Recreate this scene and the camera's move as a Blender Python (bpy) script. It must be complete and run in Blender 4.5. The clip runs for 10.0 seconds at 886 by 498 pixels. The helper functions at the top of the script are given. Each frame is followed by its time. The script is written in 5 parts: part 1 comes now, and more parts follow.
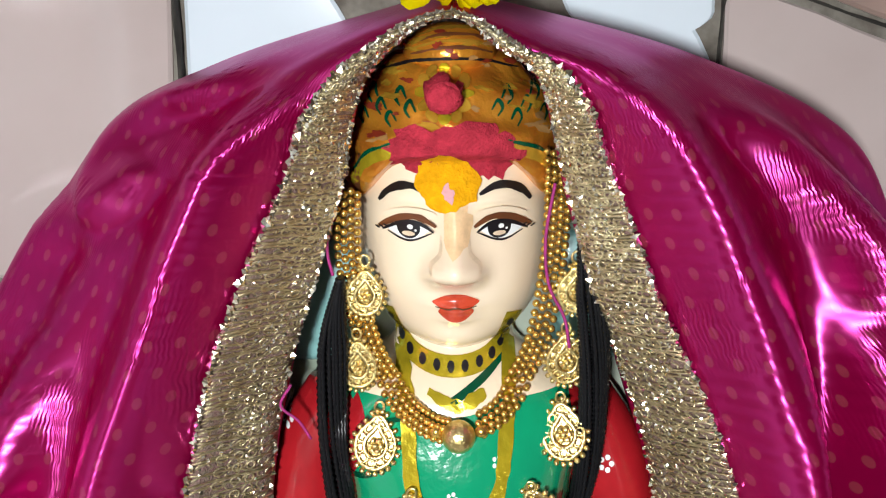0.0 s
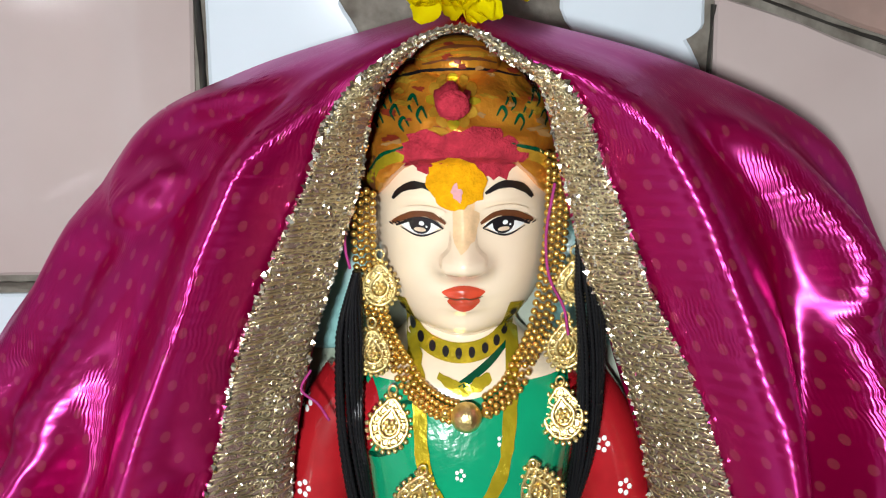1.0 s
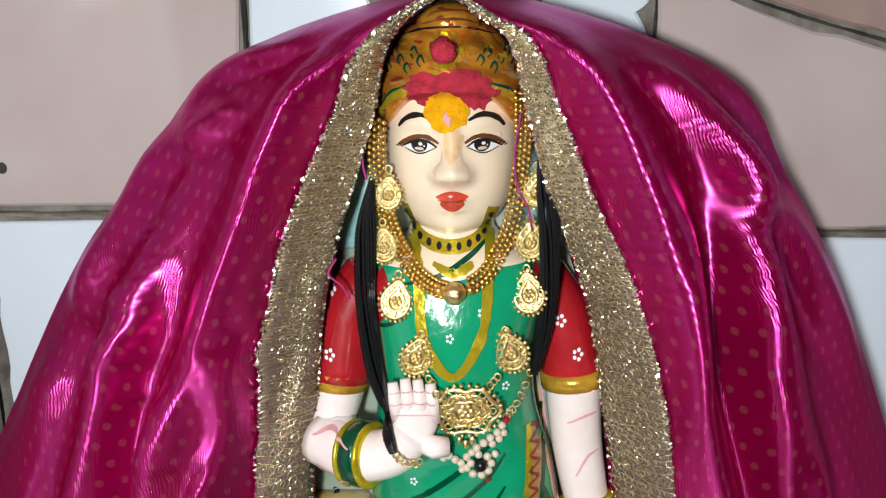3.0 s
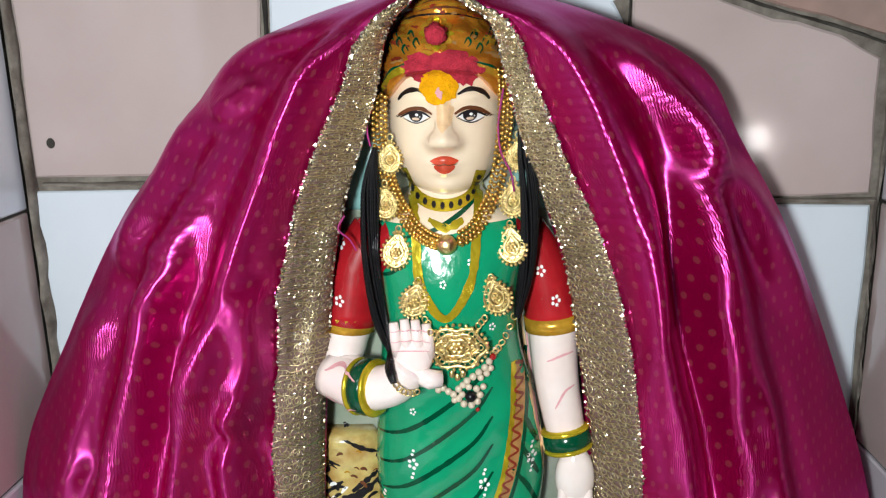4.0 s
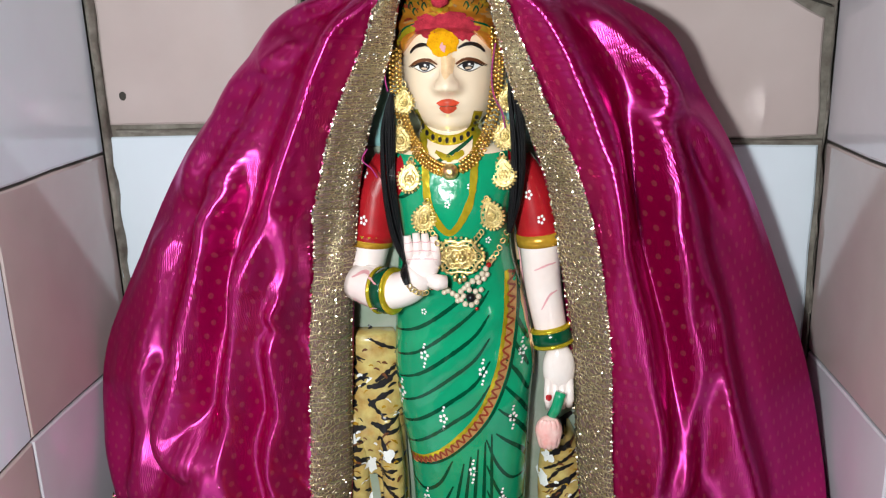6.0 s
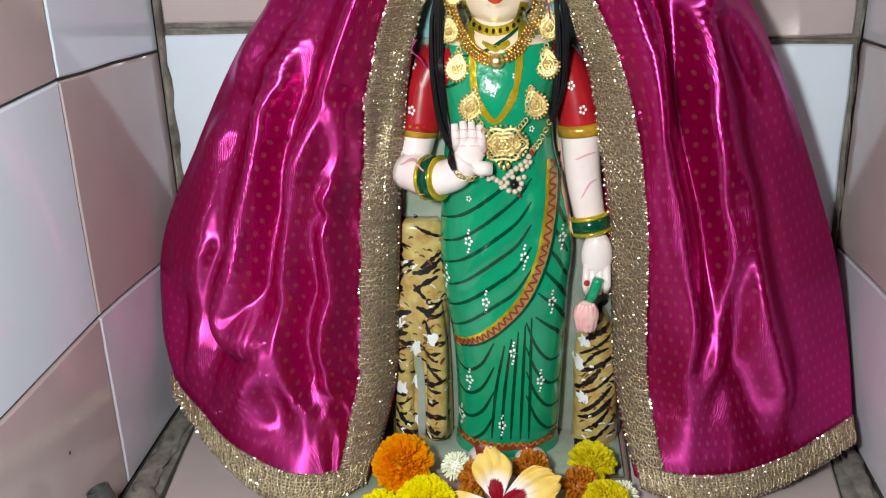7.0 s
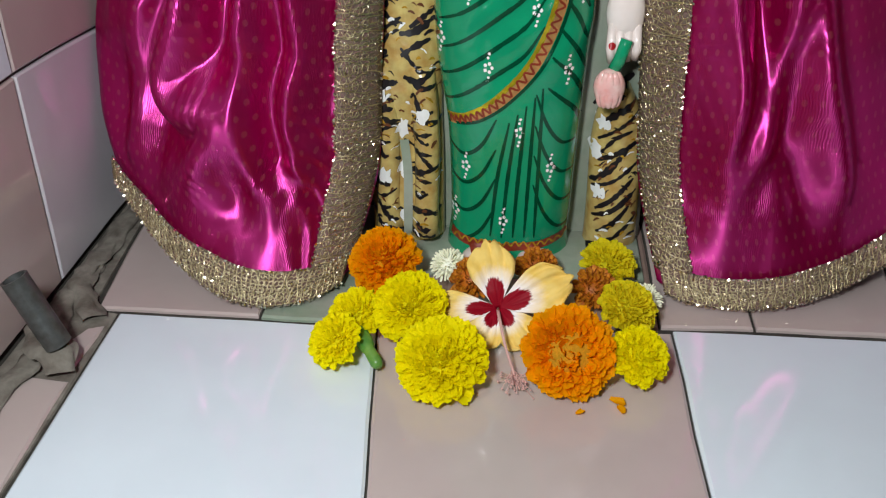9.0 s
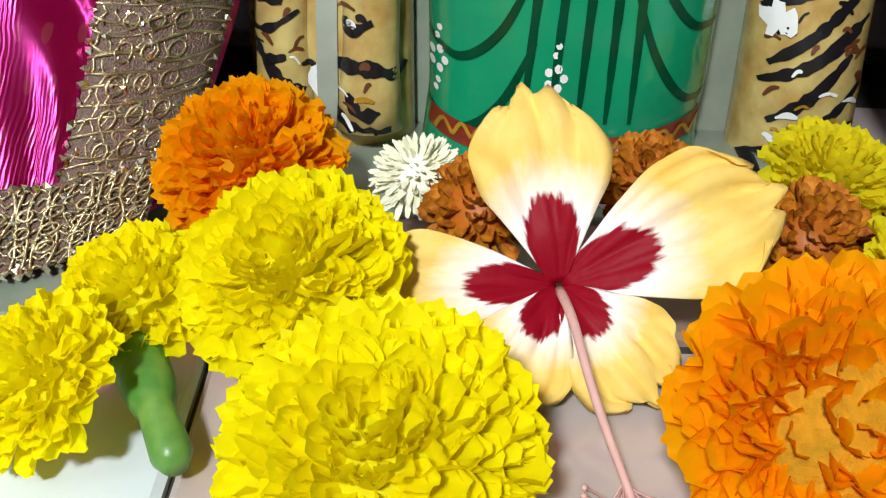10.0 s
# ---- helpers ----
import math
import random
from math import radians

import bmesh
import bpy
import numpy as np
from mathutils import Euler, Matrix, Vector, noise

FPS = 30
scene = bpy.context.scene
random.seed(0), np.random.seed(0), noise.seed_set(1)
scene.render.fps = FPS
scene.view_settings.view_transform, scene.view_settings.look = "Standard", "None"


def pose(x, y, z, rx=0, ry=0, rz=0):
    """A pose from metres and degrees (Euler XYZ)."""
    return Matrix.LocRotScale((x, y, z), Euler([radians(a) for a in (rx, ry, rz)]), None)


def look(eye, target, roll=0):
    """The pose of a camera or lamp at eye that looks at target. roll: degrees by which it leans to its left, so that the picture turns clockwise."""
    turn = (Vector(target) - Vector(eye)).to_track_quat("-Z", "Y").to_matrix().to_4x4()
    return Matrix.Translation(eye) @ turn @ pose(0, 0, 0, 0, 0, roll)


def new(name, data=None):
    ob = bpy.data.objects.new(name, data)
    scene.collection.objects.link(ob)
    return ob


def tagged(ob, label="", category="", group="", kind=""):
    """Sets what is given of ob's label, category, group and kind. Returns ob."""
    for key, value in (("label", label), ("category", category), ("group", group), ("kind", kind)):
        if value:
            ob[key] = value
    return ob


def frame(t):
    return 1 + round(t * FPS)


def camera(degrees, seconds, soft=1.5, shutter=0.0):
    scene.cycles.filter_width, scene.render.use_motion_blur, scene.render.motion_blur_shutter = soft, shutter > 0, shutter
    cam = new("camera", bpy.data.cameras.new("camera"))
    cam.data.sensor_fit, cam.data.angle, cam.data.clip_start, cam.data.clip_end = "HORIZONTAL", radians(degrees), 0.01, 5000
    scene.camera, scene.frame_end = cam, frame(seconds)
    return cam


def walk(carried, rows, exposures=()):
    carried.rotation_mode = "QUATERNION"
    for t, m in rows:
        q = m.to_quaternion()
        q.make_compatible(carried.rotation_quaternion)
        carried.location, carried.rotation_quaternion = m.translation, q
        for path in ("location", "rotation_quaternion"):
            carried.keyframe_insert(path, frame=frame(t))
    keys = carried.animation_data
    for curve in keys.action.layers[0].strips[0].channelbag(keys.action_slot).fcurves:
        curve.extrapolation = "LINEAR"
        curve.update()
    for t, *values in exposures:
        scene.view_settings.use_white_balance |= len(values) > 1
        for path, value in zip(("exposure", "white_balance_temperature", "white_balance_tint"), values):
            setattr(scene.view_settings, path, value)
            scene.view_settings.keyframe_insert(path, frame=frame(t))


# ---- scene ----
cam = camera(48.5, 10.0, soft=1.2)
PATH = [
    (0, (-0.004, -0.417, 0.498), (-0.029, 1.501, -0.067), -0.8),
    (0.5, (-0.007, -0.429, 0.501), (-0.031, 1.491, -0.059), -0.9),
    (1, (-0.007, -0.445, 0.503), (-0.031, 1.475, -0.055), -0.9),
    (1.5, (-0.009, -0.465, 0.501), (-0.037, 1.456, -0.053), -0.9),
    (2, (-0.007, -0.492, 0.498), (-0.038, 1.431, -0.052), -1.1),
    (2.5, (-0.002, -0.522, 0.498), (-0.03, 1.398, -0.061), -0.9),
    (3.8, (0.009, -0.634, 0.497), (-0.057, 1.282, -0.071), -1.1),
    (4, (0.015, -0.644, 0.497), (-0.059, 1.272, -0.073), -1.2),
    (4.5, (0.025, -0.677, 0.494), (-0.062, 1.236, -0.084), -1.2),
    (5, (0.033, -0.705, 0.497), (-0.07, 1.202, -0.096), -1.4),
    (6.3, (0.039, -0.793, 0.5), (-0.126, 1.096, -0.136), -2.1),
    (6.5, (0.039, -0.802, 0.491), (-0.143, 1.078, -0.167), -2.2),
    (7, (0.025, -0.821, 0.475), (-0.162, 1.032, -0.255), -1.9),
    (7.5, (0.02, -0.825, 0.458), (-0.159, 0.999, -0.341), -1.8),
    (8, (0.014, -0.827, 0.446), (-0.156, 0.969, -0.416), -1.5),
    (8.5, (0.014, -0.805, 0.428), (-0.143, 0.958, -0.505), -1.0),
    (9, (0.011, -0.724, 0.368), (-0.146, 1.002, -0.632), -0.6),
    (9.3, (0.006, -0.621, 0.286), (-0.173, 1.086, -0.739), -0.9),
    (9.6, (-0.011, -0.499, 0.188), (-0.157, 1.236, -0.795), -0.2),
    (9.8, (-0.016, -0.423, 0.148), (-0.157, 1.313, -0.836), -0.1),
    (10, (-0.013, -0.382, 0.128), (-0.149, 1.373, -0.822), 0.1),
]
walk(cam, [(t, look(eye, target, roll)) for t, eye, target, roll in PATH],
     exposures=[(0.0, 0.25), (2.5, 0.10), (4.5, 0.12), (6.5, 0.18), (7.5, -0.20), (8.5, -0.40), (9.0, -0.22), (9.3, -0.08), (9.6, 0.16), (10.0, 0.30)])

# ---- light ----
world = bpy.data.worlds.new("room_light")
scene.world = world
world.use_nodes = True
world.node_tree.nodes["Background"].inputs[0].default_value = (0.9, 0.95, 1.0, 1)
world.node_tree.nodes["Background"].inputs[1].default_value = 0.25


def area_lamp(name, place, target, size, power, colour):
    data = bpy.data.lights.new(name, "AREA")
    data.shape, data.size, data.energy, data.color = "DISK", size, power, colour
    ob = new(name, data)
    ob.matrix_world = look(place, target)
    return ob


area_lamp("torch_light", (-0.10, -0.76, 0.50), (0, 0, 0.22), 0.07, 5.6, (0.94, 0.98, 1.0))
# soft fill lamp added overhead to lift the side walls; no such fixture known
area_lamp("overhead_fill", (-0.5, -1.1, 1.38), (0, -0.1, 0.25), 0.5, 4.2, (0.93, 0.97, 1.0))
area_lamp("far_bulb_right", (0.86, -2.25, -0.05), (0, 0, 0.3), 0.075, 0.42, (1.0, 0.97, 0.93))
area_lamp("far_bulb_left", (-1.20, -2.25, -0.06), (0, 0, 0.3), 0.05, 0.4, (1.0, 0.97, 0.93))


# ---- materials ----
def material(name, colour, rough=0.5, metal=0.0, vary=0.15, scale=40.0, bump=0.1, bump_scale=200.0, second=None,
             spec=0.5, coat=0.0, island=0.0, space="Object", glow=0.0):
    """Principled surface with two scales of variation and a fine relief."""
    m = bpy.data.materials.new(name)
    m.use_nodes = True
    n, l = m.node_tree.nodes, m.node_tree.links
    b = n["Principled BSDF"]
    b.inputs["Roughness"].default_value = rough
    b.inputs["Metallic"].default_value = metal
    b.inputs["Specular IOR Level"].default_value = spec
    b.inputs["Coat Weight"].default_value = coat
    b.inputs["Coat Roughness"].default_value = 0.04
    tc = n.new("ShaderNodeTexCoord")
    big = n.new("ShaderNodeTexNoise")
    big.inputs["Scale"].default_value = scale
    big.inputs["Detail"].default_value = 6
    fine = n.new("ShaderNodeTexNoise")
    fine.inputs["Scale"].default_value = bump_scale
    fine.inputs["Detail"].default_value = 4
    l.new(tc.outputs[space], big.inputs["Vector"])
    l.new(tc.outputs[space], fine.inputs["Vector"])
    ramp = n.new("ShaderNodeMapRange")
    ramp.inputs[1].default_value, ramp.inputs[2].default_value = 0.3, 0.7
    l.new(big.outputs[0], ramp.inputs[0])
    mix = n.new("ShaderNodeMix")
    mix.data_type = "RGBA"
    other = second or tuple(c * (1 - vary * 2) for c in colour)
    mix.inputs[6].default_value = (*colour, 1)
    mix.inputs[7].default_value = (*other, 1)
    l.new(ramp.outputs[0], mix.inputs[0])
    out = mix.outputs[2]
    hsv = n.new("ShaderNodeHueSaturation")
    l.new(out, hsv.inputs["Color"])
    vmap = n.new("ShaderNodeMapRange")
    vmap.inputs[3].default_value, vmap.inputs[4].default_value = 1 - vary, 1 + vary
    l.new(fine.outputs[0], vmap.inputs[0])
    if island:
        rnd = n.new("ShaderNodeObjectInfo")
        geo = n.new("ShaderNodeNewGeometry")
        add = n.new("ShaderNodeMath")
        add.operation = "ADD"
        l.new(rnd.outputs["Random"], add.inputs[0])
        l.new(geo.outputs["Random Per Island"], add.inputs[1])
        im = n.new("ShaderNodeMapRange")
        im.inputs[2].default_value = 2.0
        im.inputs[3].default_value, im.inputs[4].default_value = 1 - island, 1 + island
        l.new(add.outputs[0], im.inputs[0])
        mul = n.new("ShaderNodeMath")
        mul.operation = "MULTIPLY"
        l.new(im.outputs[0], mul.inputs[0])
        l.new(vmap.outputs[0], mul.inputs[1])
        l.new(mul.outputs[0], hsv.inputs["Value"])
    else:
        l.new(vmap.outputs[0], hsv.inputs["Value"])
    l.new(hsv.outputs[0], b.inputs["Base Color"])
    if glow:
        thin = n.new("ShaderNodeBsdfTranslucent")
        l.new(hsv.outputs[0], thin.inputs[0])
        blend = n.new("ShaderNodeMixShader")
        blend.inputs[0].default_value = glow
        l.new(b.outputs[0], blend.inputs[1])
        l.new(thin.outputs[0], blend.inputs[2])
        l.new(blend.outputs[0], n["Material Output"].inputs[0])
    if bump:
        bp = n.new("ShaderNodeBump")
        bp.inputs["Strength"].default_value = bump
        bp.inputs["Distance"].default_value = 0.001
        l.new(fine.outputs[0], bp.inputs["Height"])
        l.new(bp.outputs[0], b.inputs["Normal"])
    return m


def satin():
    """Magenta satin with woven gold dots, in metres of cloth (UV)."""
    m = material("magenta_satin", (0.275, 0.0006, 0.047), 0.31, 0.28, 0.10, 30, 0.0, 400, second=(0.22, 0.0005, 0.034), spec=1.0)
    n, l = m.node_tree.nodes, m.node_tree.links
    b = n["Principled BSDF"]
    b.inputs["Specular Tint"].default_value = (0.96, 0.13, 0.62, 1)
    b.inputs["IOR"].default_value = 2.4
    b.inputs["Anisotropic"].default_value = 0.90
    b.inputs["Anisotropic Rotation"].default_value = 0.25
    tan = n.new("ShaderNodeTangent")
    tan.direction_type = "UV_MAP"
    l.new(tan.outputs[0], b.inputs["Tangent"])
    uv = n.new("ShaderNodeUVMap")
    # fine crinkle of the threads
    wave = n.new("ShaderNodeTexWave")
    wave.bands_direction = "X"
    wave.inputs["Scale"].default_value = 170
    wave.inputs["Distortion"].default_value = 11.0
    wave.inputs["Detail"].default_value = 3
    wave.inputs["Detail Scale"].default_value = 0.4
    l.new(uv.outputs[0], wave.inputs["Vector"])
    soft = n.new("ShaderNodeTexNoise")
    soft.inputs["Scale"].default_value = 22
    l.new(uv.outputs[0], soft.inputs["Vector"])
    mask = n.new("ShaderNodeMapRange")
    mask.inputs[1].default_value, mask.inputs[2].default_value = 0.46, 0.68
    l.new(soft.outputs[0], mask.inputs[0])
    mm = n.new("ShaderNodeMath")
    mm.operation = "MULTIPLY"
    l.new(wave.outputs["Fac"], mm.inputs[0])
    l.new(mask.outputs[0], mm.inputs[1])
    bp = n.new("ShaderNodeBump")
    bp.inputs["Strength"].default_value = 0.38
    bp.inputs["Distance"].default_value = 0.0003
    l.new(mm.outputs[0], bp.inputs["Height"])
    l.new(bp.outputs[0], b.inputs["Normal"])
    # dots: distance from the centres of a staggered grid
    sep = n.new("ShaderNodeSeparateXYZ")
    l.new(uv.outputs[0], sep.inputs[0])

    def calc(op, a, c):
        q = n.new("ShaderNodeMath")
        q.operation = op
        for k, x in enumerate((a, c)):
            if isinstance(x, (int, float)):
                q.inputs[k].default_value = x
            elif x is not None:
                l.new(x, q.inputs[k])
        return q.outputs[0]
    row = calc("DIVIDE", sep.outputs[1], 0.0105)
    odd = calc("MULTIPLY", calc("MODULO", calc("FLOOR", row, None), 2.0), 0.5)
    col = calc("ADD", calc("DIVIDE", sep.outputs[0], 0.0105), odd)
    dx = calc("MULTIPLY", calc("SUBTRACT", calc("FRACT", col, None), 0.5), 0.0105)
    dy = calc("MULTIPLY", calc("SUBTRACT", calc("FRACT", row, None), 0.5), 0.0080)
    d = calc("SQRT", calc("ADD", calc("MULTIPLY", dx, dx), calc("MULTIPLY", dy, dy)), None)
    dot = calc("LESS_THAN", d, 0.0017)
    mix = n.new("ShaderNodeMix")
    mix.data_type = "RGBA"
    old = b.inputs["Base Color"].links[0].from_socket
    l.new(calc("MULTIPLY", dot, 0.09), mix.inputs[0])
    l.new(old, mix.inputs[6])
    mix.inputs[7].default_value = (0.75, 0.35, 0.22, 1)
    l.new(mix.outputs[2], b.inputs["Base Color"])
    return m


M_SATIN = satin()
M_TILE_WHITE = material("white_glazed_tile", (0.74, 0.83, 0.89), 0.11, 0, 0.03, 14, 0.10, 25, second=(0.71, 0.79, 0.85), coat=0.3)
M_TILE_PINK = material("dusty_pink_glazed_tile", (0.53, 0.445, 0.42), 0.11, 0, 0.05, 14, 0.12, 25, second=(0.49, 0.40, 0.375), coat=0.3)
M_TILE_LILAC = material("lilac_white_glazed_tile", (0.68, 0.66, 0.70), 0.11, 0, 0.04, 14, 0.10, 25, second=(0.62, 0.60, 0.64), coat=0.3)
M_TILE_BROWN = material("brown_stained_tile", (0.36, 0.24, 0.20), 0.3, 0, 0.15, 30, 0.1, 90, second=(0.28, 0.2, 0.17))
M_CEMENT = material("grey_cement_grout", (0.27, 0.25, 0.21), 0.9, 0, 0.3, 60, 0.8, 220, second=(0.12, 0.10, 0.08))
M_DARK_GROUT = material("dark_grout", (0.06, 0.055, 0.045), 0.9, 0, 0.3, 45, 0.6, 220)
M_PLASTER = material("pale_plaster", (0.26, 0.245, 0.23), 0.9, 0, 0.08, 6, 0.3, 120)
M_GREEN = material("glossy_green_paint", (0.005, 0.30, 0.135), 0.16, 0, 0.07, 35, 0.9, 75, second=(0.006, 0.25, 0.12), coat=0.4)
M_DKGREEN = material("dark_green_paint", (0.0, 0.065, 0.028), 0.16, 0, 0.15, 60, 0.05, 200)
M_SKIN = material("cream_enamel", (0.84, 0.70, 0.51), 0.2, 0, 0.03, 30, 0.03, 150, second=(0.82, 0.66, 0.48), coat=0.3)
M_SKIN2 = material("pale_white_enamel", (0.82, 0.74, 0.70), 0.18, 0, 0.05, 30, 0.04, 150, second=(0.80, 0.66, 0.62), coat=0.3)
M_RED = material("crimson_paint", (0.42, 0.012, 0.018), 0.25, 0, 0.15, 60, 0.05, 150, coat=0.3)
M_GOLDP = material("gold_paint", (0.74, 0.42, 0.04), 0.26, 0.45, 0.25, 70, 0.5, 200, second=(0.50, 0.26, 0.025))
M_YELLOWP = material("yellow_gold_paint", (0.74, 0.56, 0.03), 0.20, 0.6, 0.25, 90, 0.6, 160, second=(0.5, 0.40, 0.02))
M_CROWN = material("antique_gold_turban", (0.88, 0.38, 0.035), 0.30, 0.55, 0.30, 95, 1.0, 190, second=(0.46, 0.13, 0.014), coat=0.4)
M_BLACK = material("black_paint", (0.012, 0.010, 0.012), 0.3, 0, 0.2, 90, 0.05, 200)
M_BROWNP = material("brown_paint", (0.16, 0.05, 0.015), 0.4, 0, 0.2, 90, 0.05, 200)
M_WHITEP = material("white_paint", (0.85, 0.86, 0.84), 0.3, 0, 0.05, 90, 0.05, 200)
M_LIPS = material("vermilion_paint", (0.62, 0.07, 0.03), 0.25, 0, 0.15, 200, 0.1, 300, coat=0.4)
M_KUMKUM = material("red_powder", (0.50, 0.035, 0.06), 0.95, 0, 0.2, 250, 0.8, 900, spec=0.1)
M_TURMERIC = material("yellow_orange_powder", (0.85, 0.40, 0.005), 0.95, 0, 0.15, 250, 0.8, 900, spec=0.1)
M_TINT = material("orange_tint", (0.86, 0.58, 0.32), 0.5, 0, 0.1, 250, 0.1, 900)
# tan for shading painted beside and under the nose, and an eye reflection
M_SHADE = material("tan_shading_tint", (0.76, 0.59, 0.41), 0.3, 0, 0.1, 250, 0.1, 900)
M_OCHRE = material("ochre_paint", (0.52, 0.27, 0.09), 0.3, 0.1, 0.2, 160, 0.2, 300)
M_BROWNRED = material("brown_red_paint", (0.27, 0.035, 0.015), 0.3, 0, 0.2, 160, 0.1, 300)
M_ROSE = material("rose_tint", (0.72, 0.36, 0.38), 0.4, 0, 0.1, 250, 0.1, 900)
M_TIGER = material("tiger_yellow_paint", (0.58, 0.47, 0.17), 0.25, 0, 0.3, 90, 0.5, 140, second=(0.42, 0.25, 0.07), coat=0.3)
M_SLAB = material("grey_green_paint", (0.24, 0.31, 0.23), 0.35, 0, 0.15, 40, 0.2, 120, second=(0.34, 0.36, 0.30), coat=0.2)
M_TEAL = material("pale_teal_paint", (0.26, 0.52, 0.50), 0.35, 0, 0.15, 50, 0.2, 120, coat=0.2)
M_LOTUS = material("lotus_pink_paint", (0.80, 0.36, 0.33), 0.2, 0, 0.15, 120, 0.1, 150, second=(0.85, 0.6, 0.55), coat=0.3)
M_GOLD = material("polished_gold", (0.92, 0.76, 0.38), 0.30, 1.0, 0.15, 200, 0.5, 700, second=(0.78, 0.58, 0.22))
M_GOLDBEAD = material("gold_bead", (0.78, 0.50, 0.12), 0.25, 0.9, 0.1, 200, 0.1, 900, island=0.2)
M_LACE = material("gilt_lace", (0.20, 0.155, 0.11), 0.5, 0.35, 0.3, 350, 1.0, 1500, second=(0.24, 0.13, 0.12))
M_LACETHREAD = material("gilt_lace_thread", (0.78, 0.69, 0.45), 0.28, 0.9, 0.25, 300, 0.4, 1500, second=(0.44, 0.34, 0.19))
M_SEQUIN = material("gilt_sequin", (0.96, 0.91, 0.78), 0.24, 1.0, 0.2, 200, 0.0, 300, second=(0.6, 0.48, 0.30), island=0.35)
M_BLACKBEAD = material("black_glass_bead", (0.006, 0.006, 0.007), 0.30, 0, 0.1, 200, 0.0, 300, spec=0.3)
M_PEARL = material("ivory_pearl", (0.66, 0.56, 0.42), 0.22, 0, 0.06, 300, 0.0, 300, coat=0.5)
M_GARNET = material("red_glass_bead", (0.35, 0.01, 0.01), 0.1, 0, 0.1, 300, 0.0, 300, coat=0.5)
M_THREAD = material("magenta_thread", (0.38, 0.02, 0.18), 0.7, 0, 0.2, 300, 0.2, 900)
M_PIPE = material("grey_steel", (0.16, 0.17, 0.17), 0.35, 0.6, 0.3, 90, 0.3, 300, second=(0.08, 0.08, 0.07))
M_MARI_Y = material("yellow_marigold_petal", (0.98, 0.92, 0.003), 0.6, 0, 0.03, 2.5, 0.1, 14, second=(0.97, 0.87, 0.003), island=0.06, spec=0.1, glow=0.5)
M_MARI_L = material("lemon_marigold_petal", (0.95, 0.85, 0.02), 0.6, 0, 0.04, 2.5, 0.2, 14, second=(0.88, 0.76, 0.02), island=0.16, spec=0.1, glow=0.5)
M_MARI_O = material("orange_marigold_petal", (0.98, 0.47, 0.001), 0.6, 0, 0.04, 2.5, 0.2, 14, second=(0.97, 0.42, 0.001), island=0.08, spec=0.1, glow=0.5)
M_MARI_R = material("rust_marigold_petal", (0.24, 0.018, 0.004), 0.5, 0, 0.2, 2.2, 0.5, 14, second=(0.60, 0.22, 0.01), island=0.35, spec=0.3)
M_MARI_C = material("marigold_disc", (0.55, 0.24, 0.01), 0.8, 0, 0.3, 160, 1.0, 500, second=(0.38, 0.20, 0.01), spec=0.1)
M_MUM = material("white_chrysanthemum_petal", (0.84, 0.85, 0.74), 0.6, 0, 0.05, 120, 0.2, 500, second=(0.80, 0.80, 0.50), island=0.1, spec=0.25)
M_LEAF = material("green_calyx", (0.05, 0.20, 0.03), 0.35, 0, 0.2, 120, 0.2, 300, second=(0.16, 0.30, 0.06))
M_HIB = material("cream_yellow_petal", (0.74, 0.48, 0.09), 0.55, 0, 0.06, 90, 0.3, 300, second=(0.80, 0.58, 0.17), spec=0.15)


def paint_hibiscus():
    """Crimson star, white throat, cream blade, by the petal's own length and breadth (UV)."""
    n, l = M_HIB.node_tree.nodes, M_HIB.node_tree.links
    b = n["Principled BSDF"]
    cream = b.inputs["Base Color"].links[0].from_socket
    uv = n.new("ShaderNodeUVMap")
    sep = n.new("ShaderNodeSeparateXYZ")
    l.new(uv.outputs[0], sep.inputs[0])
    rough = n.new("ShaderNodeTexNoise")
    rough.inputs["Scale"].default_value = 9
    rough.inputs["Detail"].default_value = 5
    l.new(uv.outputs[0], rough.inputs["Vector"])

    def calc(op, *a):
        q = n.new("ShaderNodeMath")
        q.operation = op
        for k, x in enumerate(a):
            if isinstance(x, (int, float)):
                q.inputs[k].default_value = x
            else:
                l.new(x, q.inputs[k])
        return q.outputs[0]
    f, g = sep.outputs[0], sep.outputs[1]
    g2 = calc("MULTIPLY", g, g)
    jag = calc("MULTIPLY", calc("SUBTRACT", rough.outputs[0], 0.5), 0.16)
    here = calc("ADD", f, jag)
    col = cream
    for edge, soft, tone in ((0.52, 0.14, (0.86, 0.80, 0.79, 1)), (0.44, 0.02, (0.24, 0.001, 0.011, 1))):
        lim = calc("SUBTRACT", edge, calc("MULTIPLY", g2, 0.30 if edge < .5 else 0.10))
        step = n.new("ShaderNodeMapRange")
        step.inputs[1].default_value, step.inputs[2].default_value = -soft, soft
        l.new(calc("SUBTRACT", lim, here), step.inputs[0])
        mix = n.new("ShaderNodeMix")
        mix.data_type = "RGBA"
        l.new(step.outputs[0], mix.inputs[0])
        l.new(col, mix.inputs[6])
        mix.inputs[7].default_value = tone
        col = mix.outputs[2]
    l.new(col, b.inputs["Base Color"])


paint_hibiscus()
M_STAMEN = material("pink_stamen", (0.70, 0.42, 0.38), 0.6, 0, 0.1, 90, 0.2, 300)


